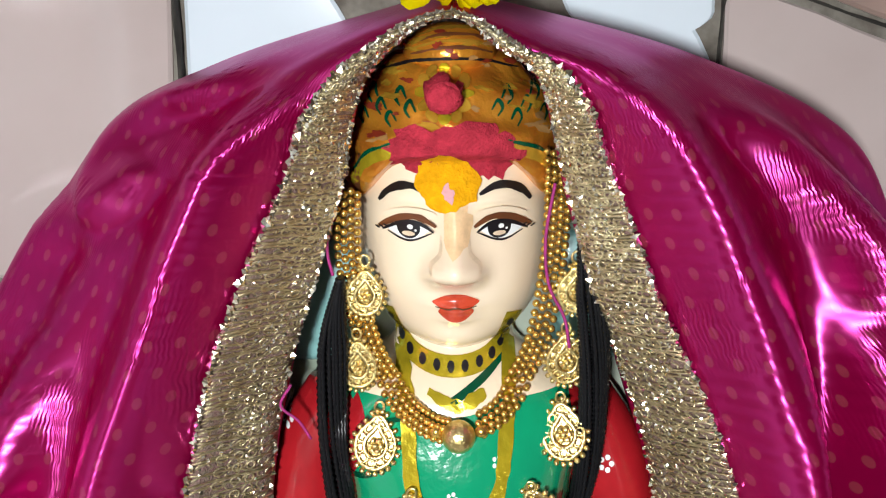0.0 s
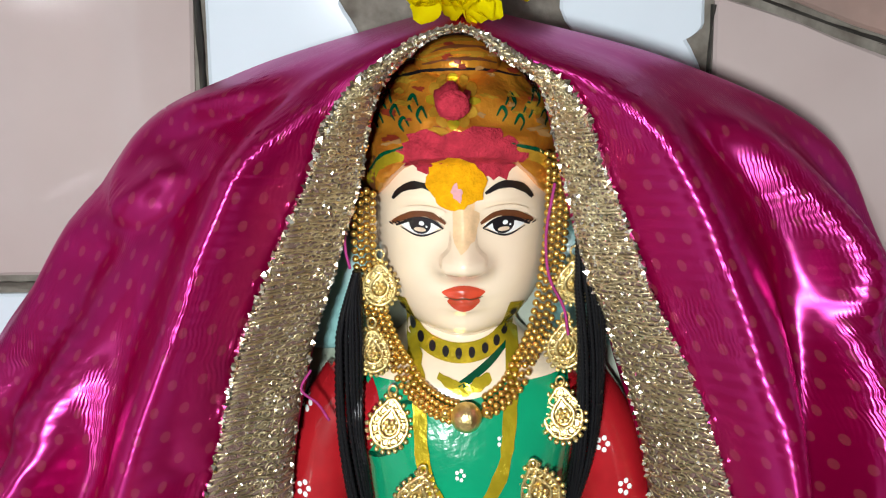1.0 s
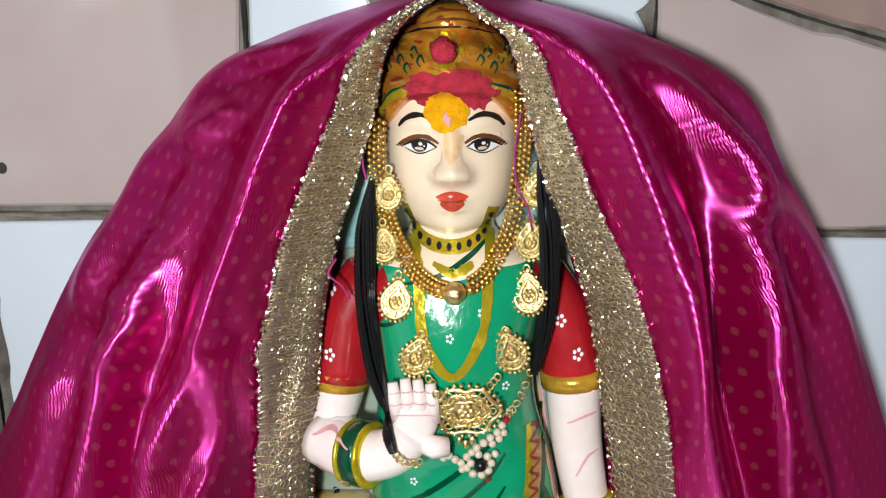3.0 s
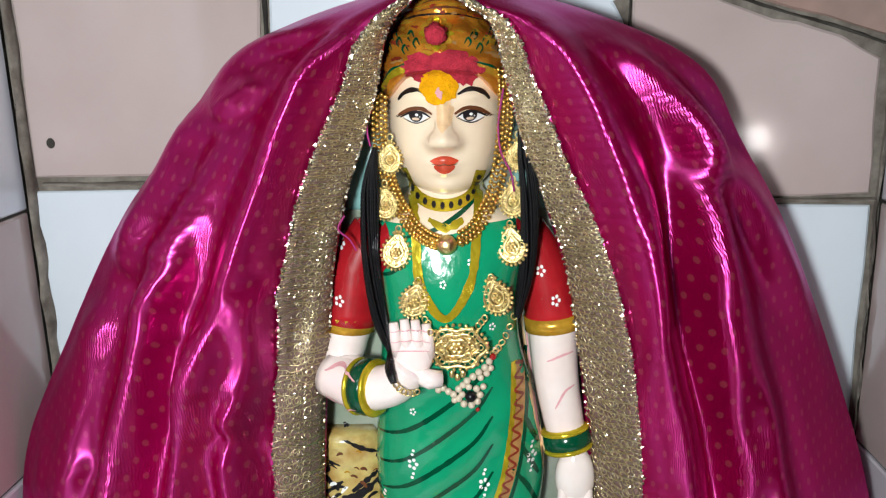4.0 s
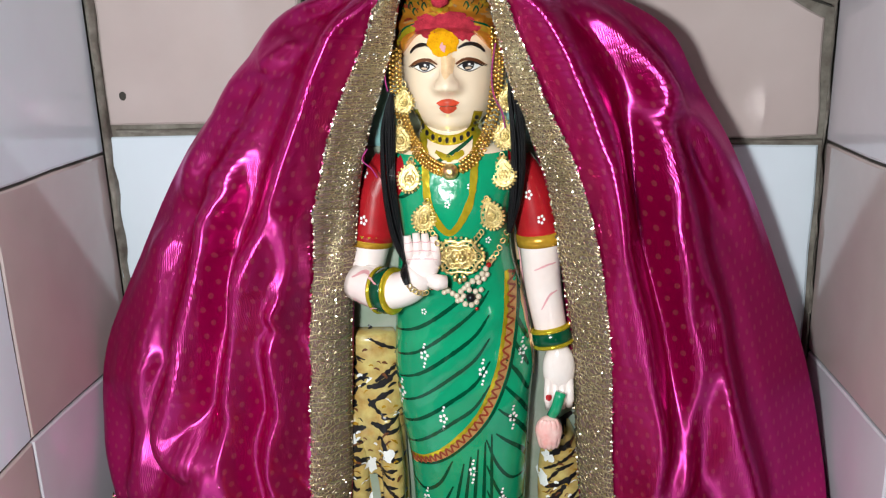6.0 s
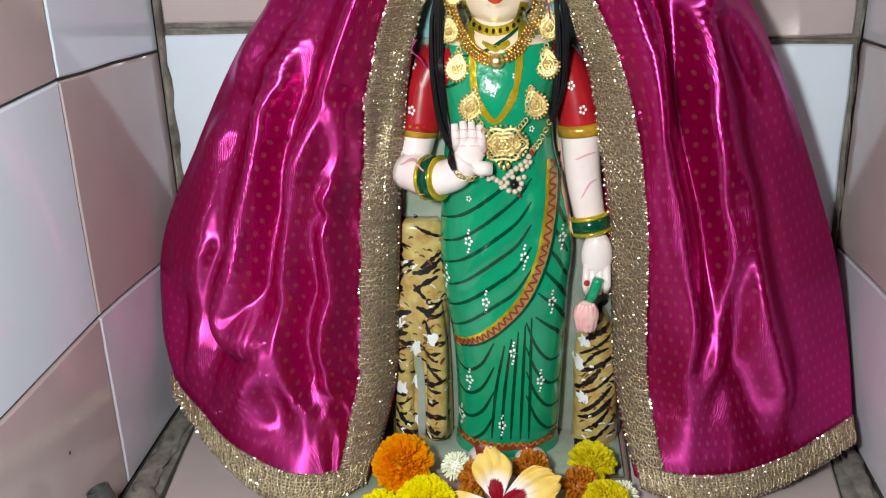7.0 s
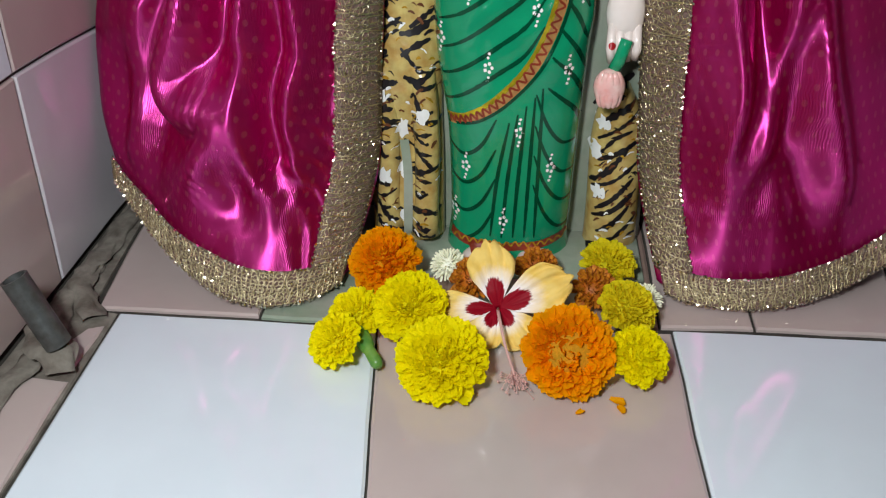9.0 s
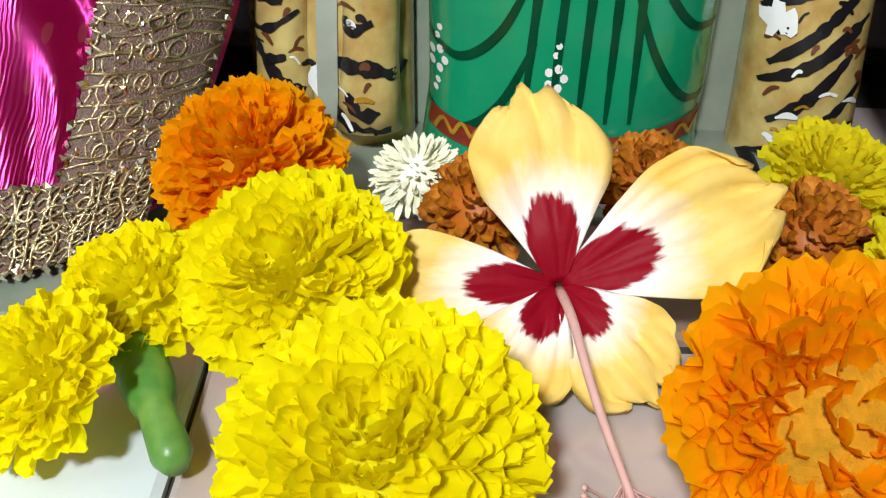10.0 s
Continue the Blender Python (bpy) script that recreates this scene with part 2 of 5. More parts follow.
# ---- mesh helpers ----
def finish(name, bm, mats, parent=None, label="", smooth=True, seal=True):
    mesh = bpy.data.meshes.new(name)
    if seal:
        bmesh.ops.recalc_face_normals(bm, faces=bm.faces)
    for f in bm.faces:
        f.smooth = smooth
    bm.to_mesh(mesh)
    bm.free()
    for m in (mats if isinstance(mats, (list, tuple)) else [mats]):
        mesh.materials.append(m)
    ob = new(name, mesh)
    ob.parent = parent
    if label:
        ob["label"] = label
    return ob


def part(name, bm, mat, parent, label="", smooth=True, seal=True):
    return finish(name, bm, mat, parent, label, smooth, seal)


def empty(name, place=(0, 0, 0)):
    ob = new(name)
    ob.empty_display_size = 0.02
    ob.location = place
    return ob


def spline(points, count):
    """Catmull-Rom through the points; count samples."""
    p = [Vector(q) for q in points]
    p = [2 * p[0] - p[1], *p, 2 * p[-1] - p[-2]]
    out = []
    for i in range(count):
        s = i / (count - 1) * (len(p) - 3)
        k = min(int(s), len(p) - 4)
        f = s - k
        a, b, c, d = p[k:k + 4]
        out.append(0.5 * (2 * b + (c - a) * f + (2 * a - 5 * b + 4 * c - d) * f * f + (3 * b - a - 3 * c + d) * f ** 3))
    return out


def tube(bm, points, radii, seg=10, mi=0, cap=True, flat=1.0):
    """A round bar along the points; radii one or per point."""
    pts = [Vector(p) for p in points]
    rr = radii if isinstance(radii, (list, tuple)) else [radii] * len(pts)
    rings = []
    side = None
    for i, p in enumerate(pts):
        d = (pts[min(i + 1, len(pts) - 1)] - pts[max(i - 1, 0)]).normalized()
        if side is None:
            side = d.cross(Vector((0, 1, 0)))
            if side.length < 0.1:
                side = d.cross(Vector((1, 0, 0)))
        side = (side - d * side.dot(d)).normalized()
        up = d.cross(side)
        rings.append([bm.verts.new(p + rr[i] * (side * math.cos(a) + up * math.sin(a) * flat))
                      for a in (2 * math.pi * k / seg for k in range(seg))])
    for a, b in zip(rings, rings[1:]):
        for k in range(seg):
            bm.faces.new((a[k], a[(k + 1) % seg], b[(k + 1) % seg], b[k])).material_index = mi
    if cap:
        bm.faces.new(rings[0][::-1]).material_index = mi
        bm.faces.new(rings[-1]).material_index = mi


def ball(bm, c, r, mi=0, u=10, v=7, turn=None):
    """An ellipsoid; r one radius or three."""
    r = Vector(r) if isinstance(r, (list, tuple)) else Vector((r, r, r))
    m = Matrix.Translation(c) @ (turn.to_4x4() if turn else Matrix.Identity(4)) @ Matrix.Diagonal((*r, 1))
    made = bmesh.ops.create_uvsphere(bm, u_segments=u, v_segments=v, radius=1, matrix=m)
    for f in {f for w in made["verts"] for f in w.link_faces}:
        f.material_index = mi
    return made["verts"]


def slab(bm, corners, normal, thick=0.006, edge=0.0012, mi=0):
    """A flat piece with a rounded-off rim: corners in its face plane, thickness going back along the normal."""
    n = Vector(normal)
    pts = [Vector(c) for c in corners]
    mid = sum(pts, Vector()) / len(pts)
    back = [bm.verts.new(p - n * thick) for p in pts]
    rim = [bm.verts.new(p - n * edge) for p in pts]
    top = [bm.verts.new(p + (mid - p).normalized() * edge * 1.6) for p in pts]
    k = len(pts)
    for a, b in ((back, rim), (rim, top)):
        for i in range(k):
            bm.faces.new((a[i], a[(i + 1) % k], b[(i + 1) % k], b[i])).material_index = mi
    bm.faces.new(top).material_index = mi
    bm.faces.new(back[::-1]).material_index = mi


def tile(parent, mat, corners, normal, wob=0.0, name="tile"):
    """One glazed tile; its rim wanders a little."""
    bm = bmesh.new()
    pts = [Vector(c) for c in corners]
    n = Vector(normal)
    ring = []
    for i, p in enumerate(pts):
        q = pts[(i + 1) % len(pts)]
        for k in range(4):
            s = p.lerp(q, k / 4)
            w = noise.noise_vector(s * 37) * (wob if k else wob * 0.5)
            ring.append(s + w - n * w.dot(n))
    slab(bm, ring, n)
    return part(name, bm, mat, parent, smooth=False)


# ---- the niche ----
XL, XR, YB, YF, ZT = -0.312, 0.297, 0.043, -0.44, 0.62
def box(bm, lo, hi):
    v = [bm.verts.new((x, y, z)) for x in (lo[0], hi[0]) for y in (lo[1], hi[1]) for z in (lo[2], hi[2])]
    for f in ((0, 1, 3, 2), (4, 6, 7, 5), (0, 4, 5, 1), (2, 3, 7, 6), (0, 2, 6, 4), (1, 5, 7, 3)):
        bm.faces.new([v[i] for i in f])


def wall_block(name, lo, hi, mat, label, category):
    bm = bmesh.new()
    box(bm, lo, hi)
    return tagged(finish(name, bm, mat, smooth=False), label, category, kind="structure")


G = 0.003
wall_back = wall_block("wall_back", (XL - 0.1, YB + G, -0.1), (XR + 0.1, YB + 0.1, ZT), M_CEMENT, "tiled back wall of the niche with grey cement joints", "wall")
wall_left = wall_block("wall_left", (XL - 0.1, YF, -0.1), (XL - G, YB + G, ZT), M_DARK_GROUT, "niche side wall in white and pink tiles", "wall")
# front end out of view, cut short so the right bulb's reflection clears it
YR = -0.165
wall_right = wall_block("wall_right", (XR + G, YR, -0.1), (XR + 0.1, YB + G, ZT), M_DARK_GROUT, "niche side wall in pink and lilac tiles", "wall")
floor = wall_block("floor", (XL - G, YF, -0.1), (XR + G, YB + G, -G), M_DARK_GROUT, "niche ledge laid with white and pink glazed tiles", "floor")
ceiling = wall_block("ceiling", (XL - 0.1, YF, ZT), (XR + 0.1, YB + 0.1, ZT + 0.08), M_PLASTER, "plain plastered niche ceiling", "ceiling")
# the room in front of the niche
wall_block("wall_front_left", (-1.5, YF, -0.9), (XL - 0.1, YF + 0.1, 1.5), M_PLASTER, "plain plastered wall beside the niche", "wall")
wall_block("wall_front_right", (XR + 0.1, YR, -0.9), (1.5, YR + 0.1, 1.5), M_PLASTER, "plain plastered wall beside the niche", "wall")
wall_block("wall_front_top", (XL - 0.1, YF + 0.003, ZT + 0.08), (XR + 0.1, YF + 0.1, 1.5), M_PLASTER, "plain plastered wall above the niche", "wall")
wall_block("wall_front_bottom", (XL - 0.1, YF + 0.003, -0.9), (XR + 0.1, YF + 0.1, -0.1), M_PLASTER, "plain plastered wall below the niche", "wall")
wall_block("wall_room_left", (-1.6, -2.6, -0.9), (-1.5, YF + 0.1, 1.5), M_PLASTER, "plain plastered room wall", "wall")
wall_block("wall_room_right", (1.5, -2.6, -0.9), (1.6, YR + 0.1, 1.5), M_PLASTER, "plain plastered room wall", "wall")
wall_block("wall_room_back", (-1.6, -2.7, -0.9), (1.6, -2.6, 1.5), M_PLASTER, "plain plastered room wall", "wall")
wall_block("ceiling_room", (-1.6, -2.7, 1.5), (1.6, YR + 0.1, 1.6), M_PLASTER, "plain white room ceiling", "ceiling")
wall_block("floor_room", (-1.6, -2.7, -1.0), (1.6, YR + 0.1, -0.9), M_TILE_PINK, "plain tiled room floor", "floor")


def back_tile(mat, *xz):
    tile(wall_back, mat, [(x, YB, z) for x, z in xz], (0, -1, 0), 0.0034)


def rect(x0, x1, z0, z1):
    return (x0, z0), (x1, z0), (x1, z1), (x0, z1)


back_tile(M_TILE_PINK, *rect(XL + 0.006, -0.134, 0.349, 0.535))
back_tile(M_TILE_WHITE, (-0.128, 0.349), (-0.062, 0.349), (-0.052, 0.40), (-0.066, 0.448), (-0.052, 0.468), (-0.061, 0.487), (-0.050, 0.51), (-0.056, 0.535), (-0.127, 0.535))
back_tile(M_TILE_WHITE, (0.055, 0.335), (0.114, 0.335), (0.1145, 0.45), (0.106, 0.466), (0.1145, 0.474), (0.115, 0.535), (0.042, 0.535), (0.052, 0.505), (0.046, 0.482), (0.060, 0.462), (0.050, 0.43))
back_tile(M_TILE_PINK, (0.120, 0.330), (XR - 0.006, 0.330), (XR - 0.008, 0.425), (0.262, 0.440), (0.20, 0.458), (0.12, 0.487))
back_tile(M_TILE_BROWN, (0.124, 0.494), (0.21, 0.464), (XR - 0.004, 0.440), (XR - 0.004, 0.60), (0.124, 0.60))
back_tile(M_TILE_BROWN, *rect(XL + 0.006, 0.115, 0.542, 0.61))
back_tile(M_TILE_WHITE, *rect(XL - 0.001, -0.01, 0.157, 0.339))
back_tile(M_TILE_WHITE, *rect(-0.004, XR - 0.004, 0.136, 0.322))
back_tile(M_TILE_LILAC, *rect(XL + 0.004, -0.01, 0.004, 0.150))
back_tile(M_TILE_LILAC, *rect(-0.004, XR - 0.004, 0.004, 0.120))
for side, x, n in ((wall_left, XL, (1, 0, 0)), (wall_right, XR, (-1, 0, 0))):
    for j, (z0, z1) in enumerate(((0.002, 0.1535), (0.156, 0.339), (0.3415, 0.5285), (0.531, 0.612))):
        for i, (y0, y1) in enumerate(((-0.1545, YB - 0.006), (-0.345, -0.1563), (YF, -0.3468))):
            if i and side is wall_right:
                continue
            mat = (M_TILE_LILAC if i == 0 and j == 0 else M_TILE_WHITE) if (i + j) % 2 == 0 else M_TILE_PINK
            if side is wall_right and mat is M_TILE_WHITE:
                mat = M_TILE_LILAC
            drop = -0.014 if i == 0 else 0.0
            pts = [(x, y0, z0), (x, y1, z0 + (drop if j else 0)), (x, y1, z1 + drop), (x, y0, z1)]
            tile(side, mat, pts, n, 0.0015)


def floor_tile(mat, *xy, name="tile"):
    tile(floor, mat, [(x, y, 0) for x, y in xy], (0, 0, 1), 0.0012, name)


floor_tile(M_TILE_WHITE, (-0.254, -0.385), (-0.0625, -0.385), (-0.082, -0.193), (-0.258, -0.190))
floor_tile(M_TILE_PINK, (-0.061, -0.385), (0.1140, -0.385), (0.1105, -0.187), (-0.0805, -0.193))
floor_tile(M_TILE_WHITE, (0.1157, -0.385), (XR - 0.004, -0.385), (XR - 0.004, -0.23), (0.275, -0.186), (0.1122, -0.184))
floor_tile(M_TILE_PINK, (-0.275, -0.184), (-0.163, -0.186), (-0.163, -0.02), (-0.29, -0.02))
floor_tile(M_SLAB, (-0.161, -0.187), (-0.093, -0.188), (-0.093, -0.02), (-0.161, -0.02), name="green_tile")
floor_tile(M_TILE_BROWN, (-0.091, -0.188), (0.103, -0.182), (0.103, -0.02), (-0.091, -0.02), name="brown_tile")
floor_tile(M_TILE_PINK, (0.105, -0.18), (0.165, -0.178), (0.165, -0.02), (0.105, -0.02))
floor_tile(M_TILE_PINK, (0.167, -0.178), (0.262, -0.18), (0.28, -0.02), (0.167, -0.02))
floor_tile(M_TILE_PINK, (-0.302, -0.385), (-0.258, -0.385), (-0.262, -0.265), (-0.285, -0.262), (-0.303, -0.285))
floor_tile(M_TILE_PINK, (-0.264, -0.255), (-0.263, -0.205), (-0.272, -0.208), (-0.282, -0.228), (-0.278, -0.250))
for x0, x1 in ((XL + 0.002, -0.256), (-0.252, -0.077), (-0.074, 0.110), (0.114, XR - 0.004)):
    floor_tile(M_TILE_WHITE if x0 in (-0.252, 0.114) else M_TILE_PINK, (x0, YF), (x1, YF), (x1, -0.389), (x0, -0.389))

# cement bed under the broken pieces at the two sides
tile(floor, M_CEMENT, [(x, y, -0.0014) for x, y in ((XL, -0.385), (-0.257, -0.385), (-0.2605, -0.188), (-0.280, -0.185), (-0.292, -0.02), (XL, -0.02))], (0, 0, 1), 0.0, "cement_bed")
tile(floor, M_CEMENT, [(x, y, -0.0014) for x, y in ((0.264, -0.182), (0.276, -0.184), (XR, -0.228), (XR, -0.02), (0.282, -0.02))], (0, 0, 1), 0.0, "cement_bed")


# ---- the shawl ----
def lerp_rows(rows, v):
    """Smooth place along rows of (v, x, y, z)."""
    k = 0
    while k < len(rows) - 2 and v > rows[k + 1][0]:
        k += 1
    a, b = rows[k], rows[k + 1]
    f = (v - a[0]) / (b[0] - a[0])
    pa = Vector(a[1:])
    pb = Vector(b[1:])
    pre = Vector(rows[k - 1][1:]) if k else 2 * pa - pb
    post = Vector(rows[k + 2][1:]) if k + 2 < len(rows) else 2 * pb - pa
    ta = (pb - pre) * 0.5
    tb = (post - pa) * 0.5
    return (2 * f ** 3 - 3 * f * f + 1) * pa + (f ** 3 - 2 * f * f + f) * ta + (3 * f * f - 2 * f ** 3) * pb + (f ** 3 - f * f) * tb


# edges of the shawl as (v, x, y, z), from the crown of the head down to the hem
INNER_LEFT = [(0, -.004, -.105, .482), (.03, -.0105, -.107, .4808), (.08, -.0195, -.108, .4755), (.15, -.0325, -.108, .461), (.3, -.0445, -.102, .418), (.45, -.0620, -.095, .364),
    (.6, -.0755, -.090, .293), (.8, -.087, -.088, .15), (.9, -.092, -.095, .07), (1, -.108, -.135, .010)]
OUTER_LEFT = [(0, -.004, -.040, .487), (.15, -.094, -.035, .4605), (.3, -.141, -.030, .433), (.45, -.188, -.028, .375), (.6, -.230, -.028, .318),
    (.8, -.298, -.032, .185), (.9, -.305, -.050, .105), (1, -.288, -.085, .055)]
INNER_RIGHT = [(0, -.004, -.105, .482), (.03, .0030, -.107, .4795), (.08, .0105, -.108, .4725), (.15, .0240, -.108, .460), (.3, .0350, -.102, .416), (.45, .0530, -.095, .362),
    (.6, .0725, -.090, .290), (.8, .0865, -.086, .15), (.9, .091, -.095, .07), (1, .106, -.135, .008)]
OUTER_RIGHT = [(0, -.004, -.040, .487), (.15, .084, -.035, .4625), (.3, .150, -.030, .430), (.45, .179, -.028, .384), (.6, .214, -.026, .321),
    (.8, .268, -.030, .180), (.9, .287, -.052, .088), (1, .284, -.100, .030)]
SHAWL = {-1: {"inner": INNER_LEFT, "outer": OUTER_LEFT}, 1: {"inner": INNER_RIGHT, "outer": OUTER_RIGHT}}
US, VS = np.linspace(0, 1.35, 271, dtype=np.float32), np.linspace(0, 1, 401, dtype=np.float32)
FOLDS = {-1: np.zeros((401, 271), np.float32), 1: np.zeros((401, 271), np.float32)}


def fold(side, high, wide, *stations, blunt=1.9):
    """One ridge of the cloth, high and wide in metres, running through stations of (v, u)."""
    s = SHAWL[side]
    breadth = np.array([(lerp_rows(s["outer"], float(v)) - lerp_rows(s["inner"], float(v))).length for v in VS], np.float32)[:, None]
    best = np.full((401, 271), 9.0, np.float32)
    gain = np.zeros((401, 271), np.float32)
    way = spline([(v, u, 0) for v, u in stations], 70)
    for k, p in enumerate(way):
        d = np.sqrt(((US[None, :] - p.y) * breadth) ** 2 + ((VS[:, None] - p.x) * 0.52) ** 2)
        near = d < best
        best = np.where(near, d, best)
        gain = np.where(near, min(1.0, (k + 2) / 14, (71 - k) / 14), gain)
    d = best / (wide * 1.1)
    FOLDS[side] += high * gain * (np.exp(-d ** blunt) - 0.30 * np.exp(-((d - 2.1) / 0.8) ** 2))


fold(-1, 0.0110, 0.014, (0.164, 0.238), (0.229, 0.338), (0.321, 0.338), (0.414, 0.312), (0.493, 0.312), (0.579, 0.312), (0.636, 0.338), (0.671, 0.338), (0.7, 0.288))
fold(-1, 0.0055, 0.007, (0.557, 0.162), (0.586, 0.212), (0.643, 0.212), (0.679, 0.25), (0.7, 0.288))
fold(-1, 0.0100, 0.012, (0.45, 0.762), (0.514, 0.675), (0.579, 0.638), (0.614, 0.65), (0.65, 0.625), (0.693, 0.612), (0.729, 0.612), (0.786, 0.588), (0.829, 0.625), (0.85, 0.575), (0.85, 0.475), (0.879, 0.475), (0.921, 0.562), (0.95, 0.638), (0.971, 0.675))
fold(-1, 0.0065, 0.009, (0.614, 0.45), (0.629, 0.425), (0.664, 0.425), (0.714, 0.4), (0.786, 0.388), (0.821, 0.388), (0.857, 0.375), (0.9, 0.362), (0.914, 0.325), (0.929, 0.262))
fold(-1, 0.0080, 0.010, (0.357, 0.95), (0.414, 0.962), (0.471, 0.912), (0.55, 0.9), (0.607, 0.9))
fold(-1, 0.0032, 0.007, (0.536, 0.688), (0.579, 0.775), (0.607, 0.888))
fold(-1, 0.0060, 0.014, (0.636, 0.912), (0.679, 0.838), (0.743, 0.825), (0.8, 0.862), (0.836, 0.938))
fold(-1, 0.0040, 0.009, (0.643, 0.888), (0.693, 0.912), (0.743, 0.938), (0.8, 0.97))
fold(-1, 0.0045, 0.008, (0.764, 0.762), (0.814, 0.775), (0.864, 0.775), (0.921, 0.812), (0.986, 0.95))
fold(-1, 0.0040, 0.008, (0.836, 0.938), (0.921, 0.97), (0.979, 0.97))
fold(-1, 0.0060, 0.010, (0.136, 0.725), (0.221, 0.925), (0.279, 0.97), (0.321, 0.912), (0.357, 0.838))
fold(-1, 0.0032, 0.007, (0.293, 0.738), (0.329, 0.762), (0.364, 0.825))
fold(-1, 0.0050, 0.008, (0.7, 0.262), (0.729, 0.262), (0.793, 0.212), (0.836, 0.25), (0.879, 0.225), (0.914, 0.2))
fold(1, 0.0095, 0.014, (0.10, 0.27), (0.157, 0.325), (0.236, 0.325), (0.336, 0.312), (0.43, 0.295), (0.529, 0.238), (0.586, 0.212), (0.664, 0.175), (0.714, 0.188), (0.786, 0.188), (0.843, 0.212))
fold(1, 0.0070, 0.010, (0.38, 0.40), (0.457, 0.388), (0.543, 0.312), (0.607, 0.262), (0.643, 0.275), (0.693, 0.3), (0.75, 0.3), (0.807, 0.3), (0.85, 0.275), (0.929, 0.275))
fold(1, 0.0068, 0.009, (0.20, 0.71), (0.243, 0.725), (0.314, 0.738), (0.414, 0.775), (0.5, 0.85), (0.579, 0.9), (0.65, 0.93), (0.72, 0.95))
fold(1, 0.0105, 0.011, (0.307, 0.662), (0.364, 0.725), (0.421, 0.725), (0.493, 0.65), (0.557, 0.6), (0.607, 0.588), (0.657, 0.575), (0.707, 0.588), (0.75, 0.575), (0.814, 0.575), (0.85, 0.6), (0.907, 0.638), (0.929, 0.662), (0.957, 0.75))
fold(1, 0.0045, 0.006, (0.557, 0.55), (0.6, 0.512), (0.65, 0.5), (0.693, 0.488), (0.743, 0.488), (0.793, 0.45), (0.836, 0.412), (0.871, 0.362), (0.9, 0.3))


def fold_at(side, u, v):
    """The height of the folds, between the grid's points."""
    x, y = min(269.999, max(0.0, u * 200)), min(399.999, max(0.0, v * 400))
    i, j = int(x), int(y)
    f, g = x - i, y - j
    q = FOLDS[side]
    return float((q[j, i] * (1 - f) + q[j, i + 1] * f) * (1 - g) + (q[j + 1, i] * (1 - f) + q[j + 1, i + 1] * f) * g)


def shawl_point(side, u, v):
    s = SHAWL[side]
    a, b = lerp_rows(s["inner"], v), lerp_rows(s["outer"], v)
    uu = min(u, 1.0)
    p = a.lerp(b, uu)
    grow = min(1.0, v * 5 + 0.15)
    p.y = a.y + (b.y - a.y) * uu ** 2.0 - (0.006 + 0.058 * v) * (1 - (0.35 if side < 0 else 0.7) * max(0.0, (v - 0.84) / 0.16) ** 1.2) * math.sin(math.pi * uu ** 0.8) * grow
    lift = (2.3 if side < 0 else 1.85) * fold_at(side, u, v)
    if side < 0:
        # puckers beside the lace, low down
        w = max(0.0, 1 - abs(u - 0.17) / 0.12) * max(0.0, min(1, (v - 0.66) * 9))
        lift += 0.0022 * w * math.sin(120 * v + 60 * u + 9 * noise.noise(Vector((u * 6, v * 9, side))))
    n1 = noise.noise(Vector((u * 3.2 + side * 7, v * 3.5, 1.3)))
    n2 = noise.noise(Vector((u * 8.0 + side * 3, v * 5.0, 4.1)))
    lift += (0.0040 * n1 + 0.0012 * n2) * grow
    rim = min(1.0, max(0.0, (u - 0.80) / 0.20))
    lift *= grow * (1.0 if u > 0.04 else 0.4 + 15 * u) * (1 - 0.8 * max(0.0, (v - 0.88) / 0.12) ** 1.3) * (1 - 0.6 * rim)
    out = Vector((side * (0.20 + 0.2 * uu), -1.0, 0.12)).normalized()
    p += out * lift
    if v > 0.93:
        p.z -= (0.022 if side < 0 else 0.013) * math.sin(math.pi * uu ** 0.8) * (v - 0.93) / 0.07
    if u > 1.0:
        e = (u - 1.0) / 0.35
        p += Vector((-side * 0.05 * e * e * min(1.0, v * 4), 0.075 * e, -0.01 * e))
        p.y = min(p.y, YB - 0.004)
    p.x = max(XL + 0.004, min(XR - 0.004, p.x))
    p.z = max(p.z, 0.0035)
    return p


shawl = empty("shawl", (0, -0.06, 0.0))
tagged(shawl, "magenta satin shawl with gilt lace edging, draped over the statue", "shawl")
shawl.location = (0, 0, 0)


def sheet(bm, side, u0, u1, v0, v1, nu, nv):
    """A grid of the shawl's surface, with a UV in metres."""
    uv = bm.loops.layers.uv.verify()
    grid = [[shawl_point(side, u0 + (u1 - u0) * i / nu, v0 + (v1 - v0) * j / nv) for i in range(nu + 1)] for j in range(nv + 1)]
    verts = [[bm.verts.new(p) for p in row] for row in grid]
    # lengths along the cloth, with the ripples left out
    def plain(i, j):
        a, b = lerp_rows(SHAWL[side]["inner"], v0 + (v1 - v0) * j / nv), lerp_rows(SHAWL[side]["outer"], v0 + (v1 - v0) * j / nv)
        return a.lerp(b, u0 + (u1 - u0) * i / nu)
    down = [0.0]
    for j in range(nv):
        down.append(down[-1] + (plain(nu // 3, j + 1) - plain(nu // 3, j)).length)
    width = [(plain(nu, j) - plain(0, j)).length * 1.6 for j in range(nv + 1)]
    for j in range(nv):
        for i in range(nu):
            f = bm.faces.new((verts[j][i], verts[j][i + 1], verts[j + 1][i + 1], verts[j + 1][i]))
            for loop, (a, b) in zip(f.loops, ((i, j), (i + 1, j), (i + 1, j + 1), (i, j + 1))):
                loop[uv].uv = (side * 0.5 + width[b] * a / nu, down[b])
    return grid


